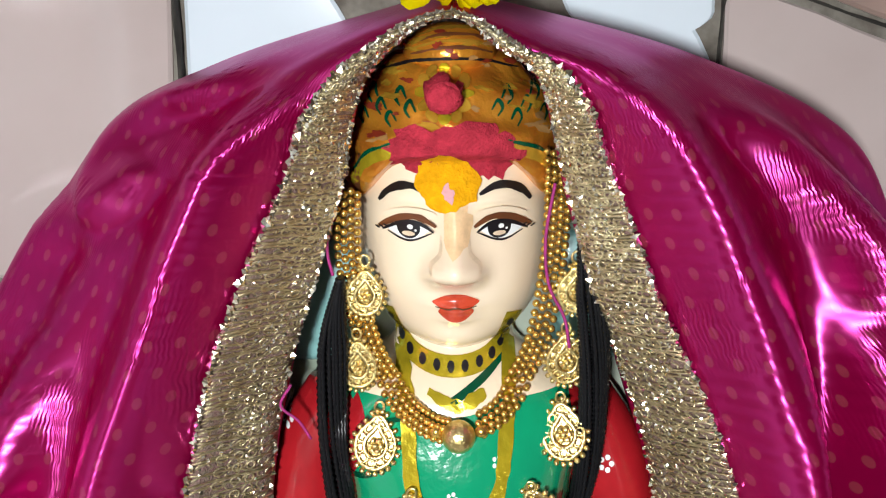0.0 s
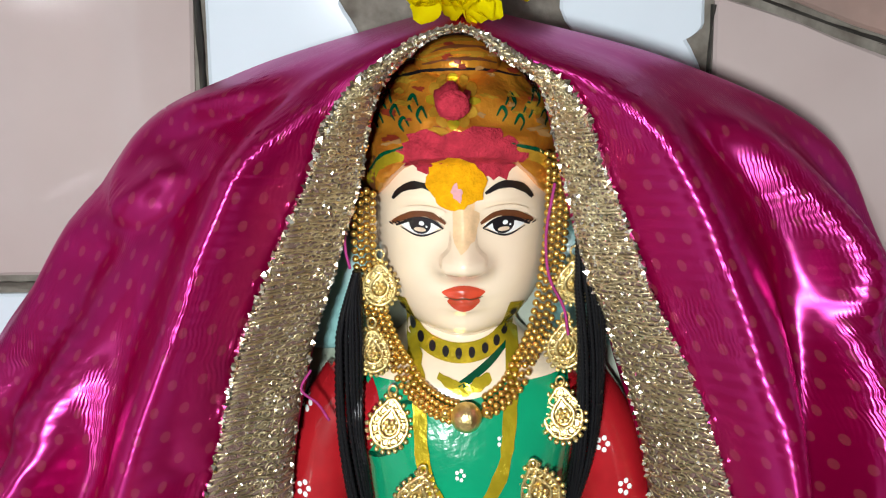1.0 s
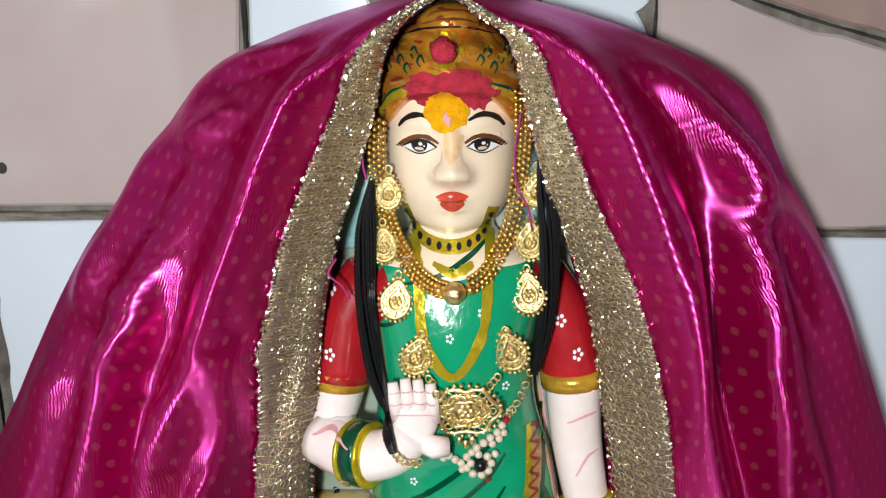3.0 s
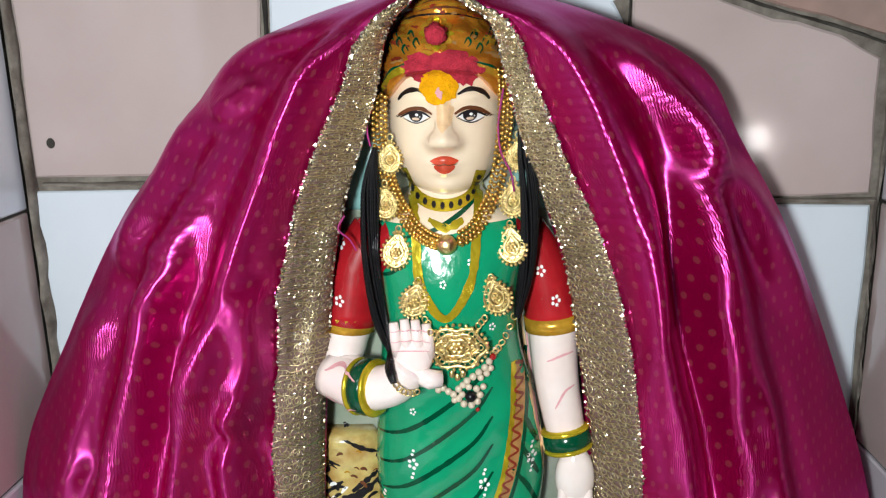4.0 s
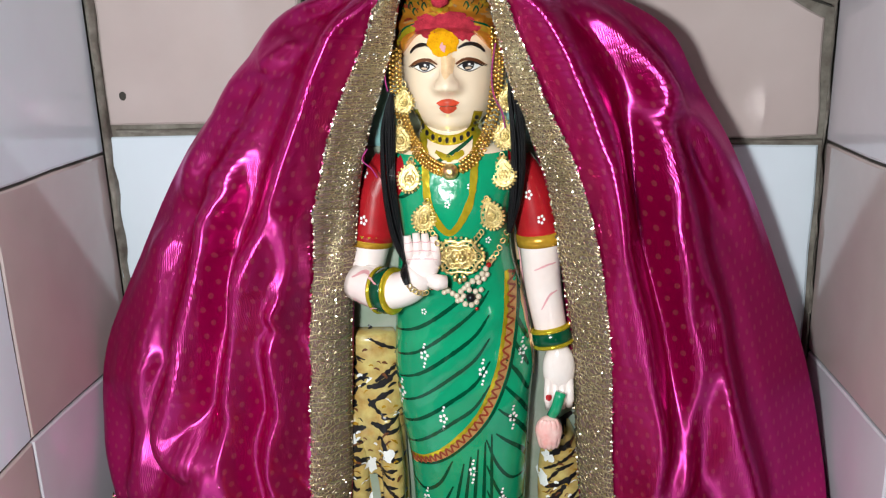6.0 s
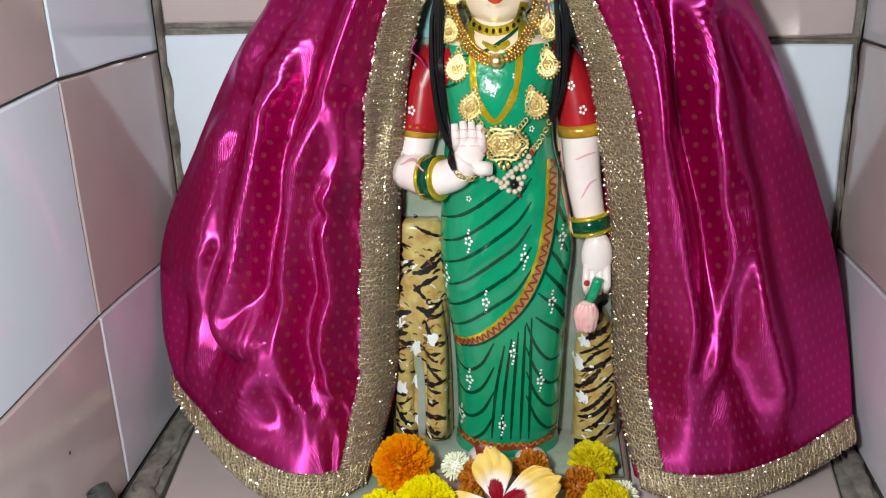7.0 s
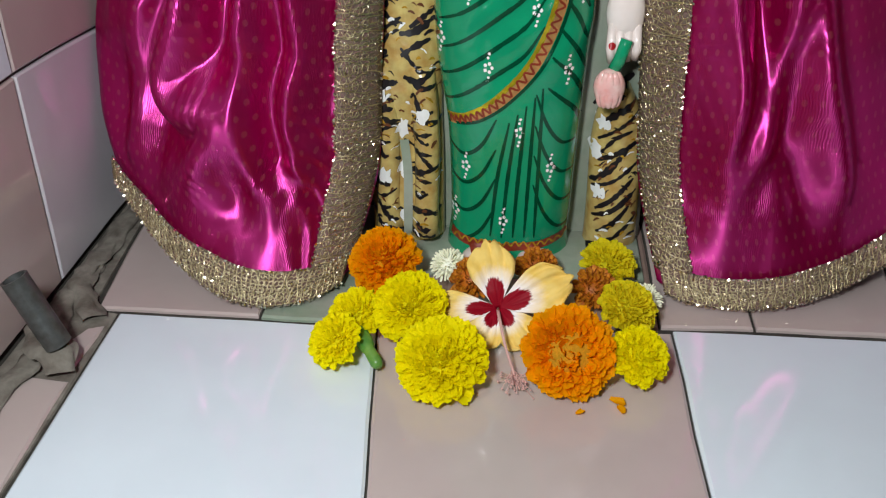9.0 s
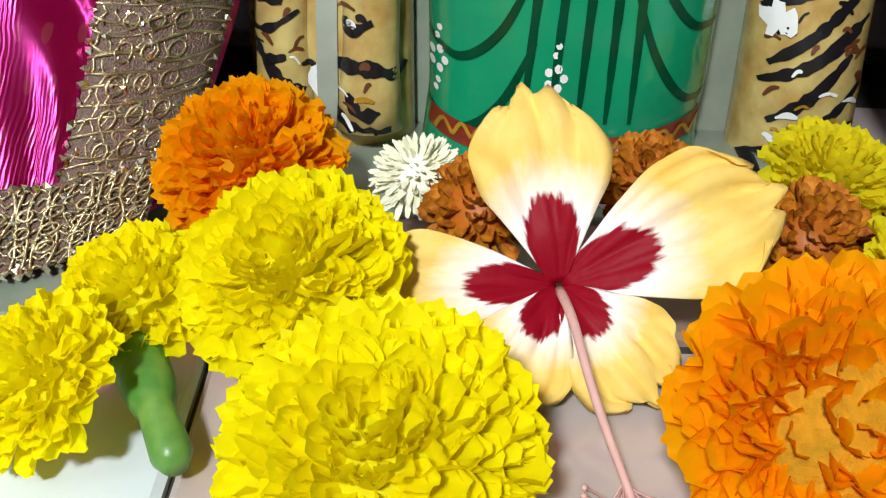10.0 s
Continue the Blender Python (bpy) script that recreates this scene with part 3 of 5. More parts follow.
for side in (-1, 1):
    bm = bmesh.new()
    sheet(bm, side, 0.0, 1.35, 0.0, 1.0, 220, 260)
    cloth = part("cloth", bm, M_SATIN, shawl, "magenta satin with small woven gold dots")
    solid = cloth.modifiers.new("thickness", "SOLIDIFY")
    solid.thickness, solid.offset = 0.0008, 1


def lace_band(name, side, where, length, width, nl, nw):
    """Gilt lace: a woven strip, and on it facets and a beaded rim."""
    bm = bmesh.new()
    rng = random.Random(11 + side)
    rows = []
    for j in range(nl + 1):
        rows.append([where(j / nl, i / nw) for i in range(nw + 1)])
    # the woven strip; dark gaps between the threads are put into its colour
    verts = [[bm.verts.new(p + Vector((0, -0.0012, 0))) for p in r] for r in rows]
    for j in range(nl):
        for i in range(nw):
            bm.faces.new((verts[j][i], verts[j][i + 1], verts[j + 1][i + 1], verts[j + 1][i]))
    band = part(name, bm, M_LACE, shawl, "gilt woven lace edging with sequins", seal=False)
    solid = band.modifiers.new("thickness", "SOLIDIFY")
    solid.thickness, solid.offset = 0.0008, 1
    # an open net of wavy lengthwise and cross threads, with small rings in the middle
    bm = bmesh.new()
    for c in range(9):
        w = .06 + .11 * c
        way = []
        for j in range(nl * 3 + 1):
            f = j / (nl * 3)
            way.append(where(f, min(1, max(0, w + .035 * math.sin(j * 1.9 + c * 2.2)))) + Vector((0, -0.0020 - .0004 * math.sin(j * 1.9 + c), 0)))
        tube(bm, way, .00045, 4)
    for j in range(int(length / .0028)):
        f = (j + .5) / int(length / .0028)
        bend = rng.uniform(-.0022, .0022) / length
        tube(bm, [where(min(1, max(0, f + bend * math.sin(w * .79))), w / 8) + Vector((0, -0.0026 - .0004 * math.cos(w * 1.7 + j), 0)) for w in range(9)],
             rng.uniform(.00036, .0006), 4)
    for j in range(int(length / .0062)):
        f = (j + .5) / int(length / .0062)
        for w in (.30, .5, .70):
            tube(bm, [where(min(1, max(0, f + .0019 * math.sin(a) / length)), w + .0019 * math.cos(a) / width) + Vector((0, -0.0031, 0)) for a in (6.2832 * q / 8 for q in range(9))],
                 .00042, 4, cap=False)
    part("lace_thread", bm, M_LACETHREAD, band, "gilt lace threads")["kind"] = "stuff"
    # sequins: a row of large ones at each rim, few between
    bm = bmesh.new()
    steps_l, steps_w = int(length / 0.0030), int(width / 0.0034)
    for j in range(steps_l):
        for i in range(steps_w + 1):
            rim = i in (0, steps_w)
            if rng.random() < (.08 if rim else .36):
                continue
            fl = (j + rng.uniform(-.3, .3)) / steps_l
            fw = (i + (rng.uniform(-.1, .1) if rim else rng.uniform(-.35, .35))) / steps_w
            c = where(min(1, max(0, fl)), min(1, max(0, fw))) + Vector((0, -0.0028, 0))
            r = rng.uniform(.0013, .0021) if rim else rng.uniform(.0006, .0014)
            lean = .42
            turn = Euler((-.10 + rng.gauss(0, lean), rng.uniform(0, 6.28), rng.gauss(0, lean))).to_matrix()
            k = 4 if rng.random() < .6 else 5
            ring = [bm.verts.new(c + turn @ Vector((r * math.cos(6.2832 * q / k), 0, r * math.sin(6.2832 * q / k) * .8))) for q in range(k)]
            tip = bm.verts.new(c + turn @ Vector((0, -r * .45, 0)))
            for q in range(k):
                bm.faces.new((ring[q], ring[(q + 1) % k], tip))
    glint = part("sequin_trim", bm, M_SEQUIN, band, "small gilt sequins", smooth=False, seal=False)
    glint["kind"] = "stuff"


BAND = 0.029
for side in (-1, 1):
    def down(f, w, side=side):
        v = 0.0 + f * 0.985
        a, b = lerp_rows(SHAWL[side]["inner"], v), lerp_rows(SHAWL[side]["outer"], v)
        wide = (BAND if side < 0 else BAND * .88) * min(1.0, 0.30 + v * 1.5, 0.62 + v * 0.6)
        u = wide / max(0.03, (b - a).length)
        p = shawl_point(side, w * u, v)
        p.y -= 0.0035 * math.sin(math.pi * (0.15 + 0.7 * w))
        p.x += 0.002 * noise.noise(Vector((f * 9, side, 2.0)))
        return p

    def along(f, w, side=side):
        u = 0.02 + f * 0.98
        p = shawl_point(side, u, 0.976 + 0.024 * w)
        p.y -= 0.004 + 0.006 * w
        p.z = max(0.003, p.z)
        return p
    lace_band("lace_edging", side, down, 0.56, BAND, 120, 8)
    lace_band("lace_hem", side, along, 0.18, 0.028, 60, 8)


# ---- the statue: one mesh with painted areas ----
from mathutils.bvhtree import BVHTree
CX = -0.004
SMATS = [M_GREEN, M_DKGREEN, M_SKIN, M_SKIN2, M_RED, M_GOLDP, M_YELLOWP, M_CROWN, M_BLACK, M_BROWNP, M_WHITEP, M_LIPS, M_KUMKUM,
         M_TURMERIC, M_TINT, M_SHADE, M_ROSE, M_TIGER, M_SLAB, M_TEAL, M_LOTUS, M_OCHRE, M_BROWNRED]
MI = {m.name: i for i, m in enumerate(SMATS)}
bm = bmesh.new()


def loft(bm, rows, seg, pick, power=2.3):
    """Rings of (z, left, right, centre y, depth) joined upwards; pick(point) gives the paint."""
    rings = []
    for z, x0, x1, cy, ry in rows:
        ring = []
        for k in range(seg):
            a = 2 * math.pi * k / seg
            c, s = math.cos(a), math.sin(a)
            c = math.copysign(abs(c) ** (2 / power), c)
            s = math.copysign(abs(s) ** (2 / power), s)
            ring.append(bm.verts.new(((x0 + x1) / 2 + (x1 - x0) / 2 * c, cy + ry * s, z)))
        rings.append(ring)
    for a, b in zip(rings, rings[1:]):
        for k in range(seg):
            f = bm.faces.new((a[k], a[(k + 1) % seg], b[(k + 1) % seg], b[k]))
            f.material_index = pick(f.calc_center_median())
    bm.faces.new(rings[-1]).material_index = pick(rings[-1][0].co)
    bm.faces.new(rings[0][::-1]).material_index = pick(rings[0][0].co)


key = [(0.0, -.045, .047, -.072, .036), (.012, -.043, .045, -.074, .035), (.03, -.041, .046, -.075, .036), (.10, -.043, .049, -.075, .036), (.15, -.050, .052, -.075, .036),
       (.19, -.052, .055, -.074, .036), (.23, -.050, .050, -.073, .037), (.262, -.047, .041, -.074, .037), (.285, -.045, .038, -.075, .038),
       (.315, -.047, .040, -.075, .039), (.338, -.055, .046, -.074, .034), (.352, -.046, .037, -.074, .029), (.360, -.030, .021, -.072, .022), (.370, -.0245, .0155, -.069, .019),
       (.385, -.023, .014, -.068, .018), (.40, -.022, .013, -.066, .018)]
rows = []
for i in range(90):
    v = i / 89
    z = 0.40 * v
    q = lerp_rows([(r[0], r[1], r[2], r[3]) for r in key], z)
    d = lerp_rows([(r[0], r[4], 0, 0) for r in key], z).x
    rows.append((z, q.x, q.y, q.z, d))


def body_paint(p):
    return MI["cream_enamel"] if p.z > 0.352 else MI["glossy_green_paint"]


loft(bm, rows, 90, body_paint)
# pleats: shallow furrows in the skirt
for w in bm.verts:
    x, y, z = w.co
    if z < 0.25 and y < -0.08:
        fan = math.sin(190 * (x - 0.004) * (1.0 - 0.6 * z / .25) + 3 * noise.noise(Vector((x * 20, z * 9, 0)))) * max(0, 1 - z / 0.14)
        sway = math.sin(180 * (z - 0.9 * x) + 2.0 * noise.noise(Vector((x * 14, z * 14, 3)))) * min(1, max(0, (z - .11) / .05))
        w.co.y += 0.0009 * fan + 0.0008 * sway

# head, carved from a sphere
HC = Vector((CX, -0.072, 0.414))
head = ball(bm, HC, (.0335, .036, .045), MI["cream_enamel"], 96, 72)
for w in head:
    d = w.co - HC
    if d.y < 0:
        gx, gz = d.x, d.z
        g = lambda cx, cz, sx, sz: math.exp(-((gx - cx) / sx) ** 2 - ((gz - cz) / sz) ** 2)
        push = 0.0
        push += 0.0110 * g(0, -.0130, .0070, .0062)                   # tip of the nose
        push += 0.0050 * g(0, -.001, .0045, .011)                   # bridge
        push += 0.0042 * (g(-.0068, -.0146, .0034, .0034) + g(.0068, -.0146, .0034, .0034))
        push -= 0.0030 * (g(-.0145, .0005, .008, .0045) + g(.0145, .0005, .008, .0045))
        push += 0.0022 * (g(-.0145, .0000, .006, .0032) + g(.0145, .0000, .006, .0032))
        push += 0.0018 * (g(-.014, .0095, .010, .0030) + g(.014, .0095, .010, .0030))
        push += 0.0036 * g(0, -.0265, .0062, .0022) + 0.0040 * g(0, -.0300, .0052, .0022)
        push -= 0.0016 * g(0, -.0283, .008, .0008)
        push += 0.0035 * g(0, -.040, .010, .006)
        push += 0.0022 * (g(-.017, -.018, .009, .010) + g(.017, -.018, .009, .010))
        w.co.y -= push
    if d.z < 0:                                                       # fuller cheeks and jaw
        q = min(0.999, -d.z / .045)
        w.co.z = HC.z + d.z * (1 + .17 * q * q)
        k = ((1 - q ** 3.7) ** (1 / 2.0)) / math.sqrt(1 - q * q)
        w.co.x = HC.x + d.x * min(1.75, k)
        w.co.y = HC.y + (w.co.y - HC.y) * min(1.6, 1 + (k - 1) * .75)
# ears
for sx in (-1, 1):
    ball(bm, (CX + sx * .0358, -0.070, 0.409), (.005, .008, .014), MI["cream_enamel"], 14, 10)
# turban
TC = Vector((CX - .0005, -0.070, 0.433))
cap = ball(bm, TC, (.0398, .0435, .038), MI["antique_gold_turban"], 72, 48)
for w in cap:
    d = w.co - TC
    front = max(0.0, -d.y / .0435)
    low = -.004 + .011 * front ** 2 - 0.85 * max(0, abs(d.x) - .020) * (1 if d.y < 0.01 else 1.6)
    low = max(low, -.030)
    if d.z < low:
        w.co.z = TC.z + low
        w.co.x = TC.x + d.x * 0.97
    d = w.co - TC
    w.co += d.normalized() * (0.0012 * math.sin(d.z * 520 + 3 * math.sin(d.x * 60)) + 0.0010 * noise.noise(w.co * 160))
    w.co.y -= 0.004 * math.exp(-((d.x) / .009) ** 2 - ((d.z - .018) / .008) ** 2)
ball(bm, (CX - .001, -0.080, 0.468), (.016, .016, .010), MI["antique_gold_turban"], 20, 12)
ball(bm, (CX - .003, -0.1165, 0.4575), (.0056, .0018, .0052), MI["red_powder"], 16, 10)
# arms
tube(bm, spline([(-.048, -.072, .340), (-.060, -.074, .318), (-.066, -.078, .283)], 12), [.0140 + .0035 * i / 11 for i in range(12)], 18, MI["crimson_paint"])
tube(bm, spline([(-.064, -.080, .285), (-.070, -.086, .262), (-.064, -.098, .252)], 12), .0135, 16, MI["pale_white_enamel"])
tube(bm, spline([(-.075, -.092, .254), (-.055, -.108, .252), (-.036, -.116, .258), (-.026, -.117, .270)], 16), [.015 - .0035 * i / 15 for i in range(16)], 16, MI["pale_white_enamel"])
ball(bm, (-.024, -.1175, .276), (.012, .007, .013), MI["pale_white_enamel"], 18, 12)
for k in range(4):
    x = -.0345 + .0062 * k
    tube(bm, [(x + .002, -.118, .276), (x + .001, -.1205, .288), (x, -.1195, .2975 + .002 * math.sin(k * 1.2))], [.0035, .0034, .0026], 10, MI["pale_white_enamel"])
tube(bm, [(-.022, -.118, .264), (-.014, -.1235, .264), (-.0075, -.122, .2635)], [.0052, .0060, .0050], 10, MI["pale_white_enamel"])
tube(bm, spline([(.041, -.072, .340), (.052, -.074, .318), (.060, -.077, .282)], 12), [.0135 + .0035 * i / 11 for i in range(12)], 18, MI["crimson_paint"])
tube(bm, spline([(.059, -.078, .285), (.062, -.082, .245), (.069, -.088, .205)], 12), [.0155 - .0037 * i / 11 for i in range(12)], 18, MI["pale_white_enamel"])
ball(bm, (.0735, -.090, .182), (.0125, .009, .021), MI["pale_white_enamel"], 18, 14)
for k in range(4):
    tube(bm, [(.066 + .005 * k, -.093, .175), (.065 + .0055 * k, -.098, .160), (.066 + .005 * k, -.095, .150 + .001 * k)], [.0035, .0034, .0026], 10, MI["pale_white_enamel"])
# cuffs and bangles
for a, b, r in (((-.0655, -.0775, .288), (-.0665, -.078, .279), .0172), ((.0592, -.0765, .287), (.0602, -.077, .278), .0178)):
    tube(bm, [a, b], r, 20, MI["gold_paint"])
for c, d, r in (((-.052, -.1085, .2525), (.9, -.5, .12), .0155), ((.0682, -.0875, .208), (.20, -.15, -1), .0136)):
    d = Vector(d).normalized()
    c = Vector(c)
    tube(bm, [c - d * .0052, c - d * .0040, c, c + d * .0040, c + d * .0052], [r, r + .0012, r + .0017, r + .0012, r], 26, MI["dark_green_paint"])
    for off in (-.0060, .0060):
        tube(bm, [c + d * (off - .0020), c + d * (off - .0011), c + d * off, c + d * (off + .0011), c + d * (off + .0020)],
             [r - .0006, r + .0015, r + .0021, r + .0015, r - .0006], 26, MI["yellow_gold_paint"])
# lotus bud and its stem
tube(bm, spline([(.068, -.100, .147), (.071, -.104, .156), (.0745, -.103, .168)], 8), .0042, 10, MI["glossy_green_paint"])
ball(bm, (.0655, -.103, .136), (.0105, .0085, .0125), MI["lotus_pink_paint"], 18, 12)
for k in range(5):
    a = -1.0 + 0.5 * k
    ball(bm, (.0655 + .006 * math.sin(a), -.103 - .0055 * math.cos(a), .135), (.0042, .0030, .0125), MI["lotus_pink_paint"], 10, 10)
# backing slab, side slips of hair and teal ground
slab(bm, [(-.100, -.062, 0), (.100, -.062, 0), (.100, -.062, .19), (.070, -.062, .33), (.045, -.062, .42), (-.050, -.062, .42), (-.078, -.062, .33), (-.100, -.062, .19)], (0, -1, 0), 0.035, 0.004, MI["grey_green_paint"])
for sx in (-1, 1):
    slab(bm, [(CX + sx * a, -.066, z) for a, z in ((.036, .350), (.066, .350), (.058, .385), (.040, .405))], (0, -1, 0), 0.010, 0.002, MI["pale_teal_paint"])
# the tiger's two haunches, front and back of the figure
for sx, x0, top in ((-1, -.074, .205), (1, .077, .125)):
    prof = [(0.0, .027), (.03, .027), (.07, .027), (.11, .026), (.15, .027), (.185, .026), (.200, .024), (.205, .020)] if sx < 0 else [(0.0, .020), (.04, .019), (.08, .019), (.105, .016), (.125, .006)]
    rows = []
    for i in range(26):
        z = top * i / 25
        w = lerp_rows([(a, b, 0, 0) for a, b in prof], z).x
        rows.append((z, x0 - w, x0 + w, -.068, .016 + .004 * math.sin(z * 60)))
    loft(bm, rows, 24, lambda p: MI["tiger_yellow_paint"], 2.0)
for pts in (((-.062, -.079, .14), (-.058, -.081, .08), (-.060, -.086, .012)), ((-.088, -.078, .14), (-.087, -.080, .08), (-.086, -.085, .012))):
    tube(bm, spline(pts, 12), [.010, .010, .010, .0098, .0096, .0094, .0092, .009, .009, .009, .010, .011], 12, MI["tiger_yellow_paint"])
# feet
for x in (-.018, .022):
    ball(bm, (x, -.112, .006), (.014, .018, .008), MI["pale_white_enamel"], 16, 10)
# plinth
slab(bm, [(-.098, -.128, .004), (.098, -.128, .004), (.098, -.03, .004), (-.098, -.03, .004)], (0, 0, 1), 0.004, 0.001, MI["grey_green_paint"])

bm.verts.ensure_lookup_table()
bmesh.ops.recalc_face_normals(bm, faces=bm.faces)
SURF = BVHTree.FromBMesh(bm)


def drop(x, z, lift):
    """The front of the statue at x, z, a hair's breadth proud."""
    hit, n, _, _ = SURF.ray_cast(Vector((x, -0.4, z)), Vector((0, 1, 0)))
    if hit is None:
        return Vector((x, -0.06 - lift, z))
    return hit + Vector((0, -lift, 0))


def stroke(points, width, paint, lift=0.0005, taper=True, n=None, wob=0.0):
    """A brush stroke over the statue's front, through (x, z) stations."""
    pts = spline([(a, 0, b) for a, b in points], n or max(8, 8 * len(points)))
    prev = None
    k = len(pts)
    for i, p in enumerate(pts):
        d = (pts[min(i + 1, k - 1)] - pts[max(i - 1, 0)])
        side = Vector((-d.z, 0, d.x)).normalized()
        w = width * 0.5 * ((0.25 + 0.75 * math.sin(math.pi * (i + 0.6) / (k + 0.2)) ** 0.6) if taper else 1)
        w *= 1 + wob * noise.noise(Vector((p.x * 300, p.z * 300, 5)))
        row = [bm.verts.new(drop(q.x, q.z, lift)) for q in (p - side * w, p, p + side * w)]
        if prev:
            for j in (0, 1):
                bm.faces.new((prev[j], prev[j + 1], row[j + 1], row[j])).material_index = MI[paint]
        prev = row


def blot(x, z, rx, rz, paint, lift=0.0005, rough=0.0, rings=4, seg=20, tilt=0.0, lens=0.0, seed=0.0, thick=0.0):
    """A painted patch: an oval, or a pointed lens; rough: how ragged its rim is."""
    ct, st = math.cos(tilt), math.sin(tilt)
    last = None
    mid = bm.verts.new(drop(x, z, lift + thick))
    for r in range(1, rings + 1):
        f = r / rings
        ring = []
        for k in range(seg):
            a = 2 * math.pi * k / seg
            c, s = math.cos(a), math.sin(a)
            if lens:
                s = s * (1 - lens * abs(c) ** 2.0)
            g = f * (1 + rough * noise.noise(Vector((c * 1.7 + seed, s * 1.7, seed * 2))) + rough * 0.6 * noise.noise(Vector((c * 6 + seed, s * 6, 3))))
            dx, dz = rx * c * g, rz * s * g
            ring.append(bm.verts.new(drop(x + dx * ct - dz * st, z + dx * st + dz * ct, lift + thick * (1 - f ** 3))))
        for k in range(seg):
            q = (k + 1) % seg
            vs = (mid, ring[k], ring[q]) if last is None else (last[k], ring[k], ring[q], last[q])
            bm.faces.new(vs).material_index = MI[paint]
        last = ring


def sprig(x, z, s=1.0, up=True):
    """A small white flower with dots above and below."""
    for k in range(5):
        a = k * 1.2566
        blot(x + .0024 * s * math.cos(a), z + .0030 * s * math.sin(a), .0012 * s, .0014 * s, "white_paint", rings=1, seg=7)
    for dz in ((.0068, .0095, -.0068, -.0095) if up else ()):
        blot(x + .0008 * math.sin(dz * 900), z + dz * s, .0010 * s, .0011 * s, "white_paint", rings=1, seg=6)


# face
for sx in (-1, 1):
    ex, ez = CX + sx * .0150, 0.4132

    def lid(*pts, sx=sx, ex=ex, ez=ez):
        """Stations round the eye; the inner corner stands a little higher."""
        return [(ex + sx * a, ez + b - .12 * a) for a, b in pts]
    blot(ex, ez - .0004, .0074, .0033, "white_paint", .0006, lens=.66, tilt=-sx * .12)
    blot(ex - .0004, ez + .0003, .0040, .0037, "black_paint", .0009, seg=18)
    # eye reflections as paint: a dim lower crescent and two white glints
    blot(ex - .0004, ez - .0017, .0022, .0008, "tan_shading_tint", .0012, seg=12, rings=2)
    blot(ex + .0002, ez + .0006, .0010, .0008, "white_paint", .0014, seg=10, rings=1)
    blot(ex + .0020, ez - .0004, .0004, .0004, "white_paint", .0014, seg=8, rings=1)
    blot(ex, ez + .0046, .0090, .0028, "cream_enamel", .0017, lens=.40, rings=4, seg=22, tilt=-sx * .10)
    stroke(lid((-.0080, -.0014), (-.004, .0014), (.000, .0024), (.0045, .0018), (.0094, -.0004)), .0014, "black_paint", .0022)
    stroke(lid((-.0074, -.0018), (-.002, -.0037), (.002, -.0036), (.0076, -.0010)), .0007, "black_paint", .0012)
    stroke(lid((-.0088, .0004), (-.004, .0034), (.000, .0042), (.005, .0034), (.0108, .0006)), .0024, "brown_paint", .0020, wob=.3)
    for a in (.0075, .0090, .0104):
        stroke(lid((a, .0006 - .3 * (a - .0075)), (a + .0016, .0012 - .3 * (a - .0075))), .0006, "black_paint", .0022, n=4)
    stroke(lid((-.0070, .0110), (-.002, .0138), (.003, .0142), (.0075, .0124), (.0106, .0090)), .0025, "black_paint", .0008, wob=.3)
    stroke([(CX + sx * .0315, .437), (CX + sx * .0330, .423), (CX + sx * .0330, .410)], .0022, "brown_paint", .0006, wob=.5)
blot(CX, .3880, .0080, .0033, "vermilion_paint", .0006, lens=.6, rings=5, seg=28)
blot(CX, .3845, .0060, .0037, "vermilion_paint", .0006, lens=.3, rings=4, seg=24)
stroke([(CX - .0070, .3864), (CX - .003, .3860), (CX, .3866), (CX + .003, .3860), (CX + .0070, .3864)], .0007, "brown_paint", .0009)
blot(CX + .0005, .4155, .0050, .0095, "orange_tint", .0004, rough=.35, rings=5, seg=24, seed=3.1)
blot(CX - .003, .4405, .0180, .0082, "red_powder", .0009, rough=.45, rings=5, seg=40, seed=1.3, thick=.0008)
blot(CX + .011, .4370, .0105, .0075, "red_powder", .0008, rough=.5, rings=4, seg=32, seed=4.3, thick=.0006)
blot(CX - .010, .4390, .0105, .0065, "red_powder", .0010, rough=.5, rings=4, seg=32, seed=8.1, thick=.0006)
blot(CX - .003, .4295, .0106, .0090, "yellow_orange_powder", .0018, rough=.17, rings=5, seg=40, seed=2.7, thick=.0010)
blot(CX - .002, .4262, .0020, .0026, "rose_tint", .0030, rough=.6, rings=2, seg=16, seed=5.0)
# shade at the nose's sides and nostrils, put on as tan strokes
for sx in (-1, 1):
    stroke([(CX + sx * .0046, .4120), (CX + sx * .0050, .4066), (CX + sx * .0080, .4028), (CX + sx * .0080, .3996)], .0012, "tan_shading_tint", .0004)
    stroke([(CX + sx * .0076, .3984), (CX + sx * .0046, .3970), (CX + sx * .0010, .3966)], .0011, "tan_shading_tint", .0005)
# turban: gold and rust daubs
crng = random.Random(21)
for k in range(64):
    a = crng.uniform(-.030, .030)
    b = crng.uniform(.445, .476) - abs(a) * .12
    if math.hypot(a + .003, b - .4575) < .010:
        continue
    blot(CX + a, b, crng.uniform(.0012, .0038), crng.uniform(.0005, .0012), crng.choice(["gold_paint", "gold_paint", "ochre_paint", "brown_red_paint"]), .0005 + .00001 * k, rough=.7, rings=2, seg=14, seed=k * 1.7, tilt=-a * 9 + crng.uniform(-.3, .3))
stroke([(CX - .0345, .4255), (CX - .0300, .4340), (CX - .0210, .4392), (CX - .012, .4410)], .0040, "yellow_gold_paint", .0006, wob=.4)
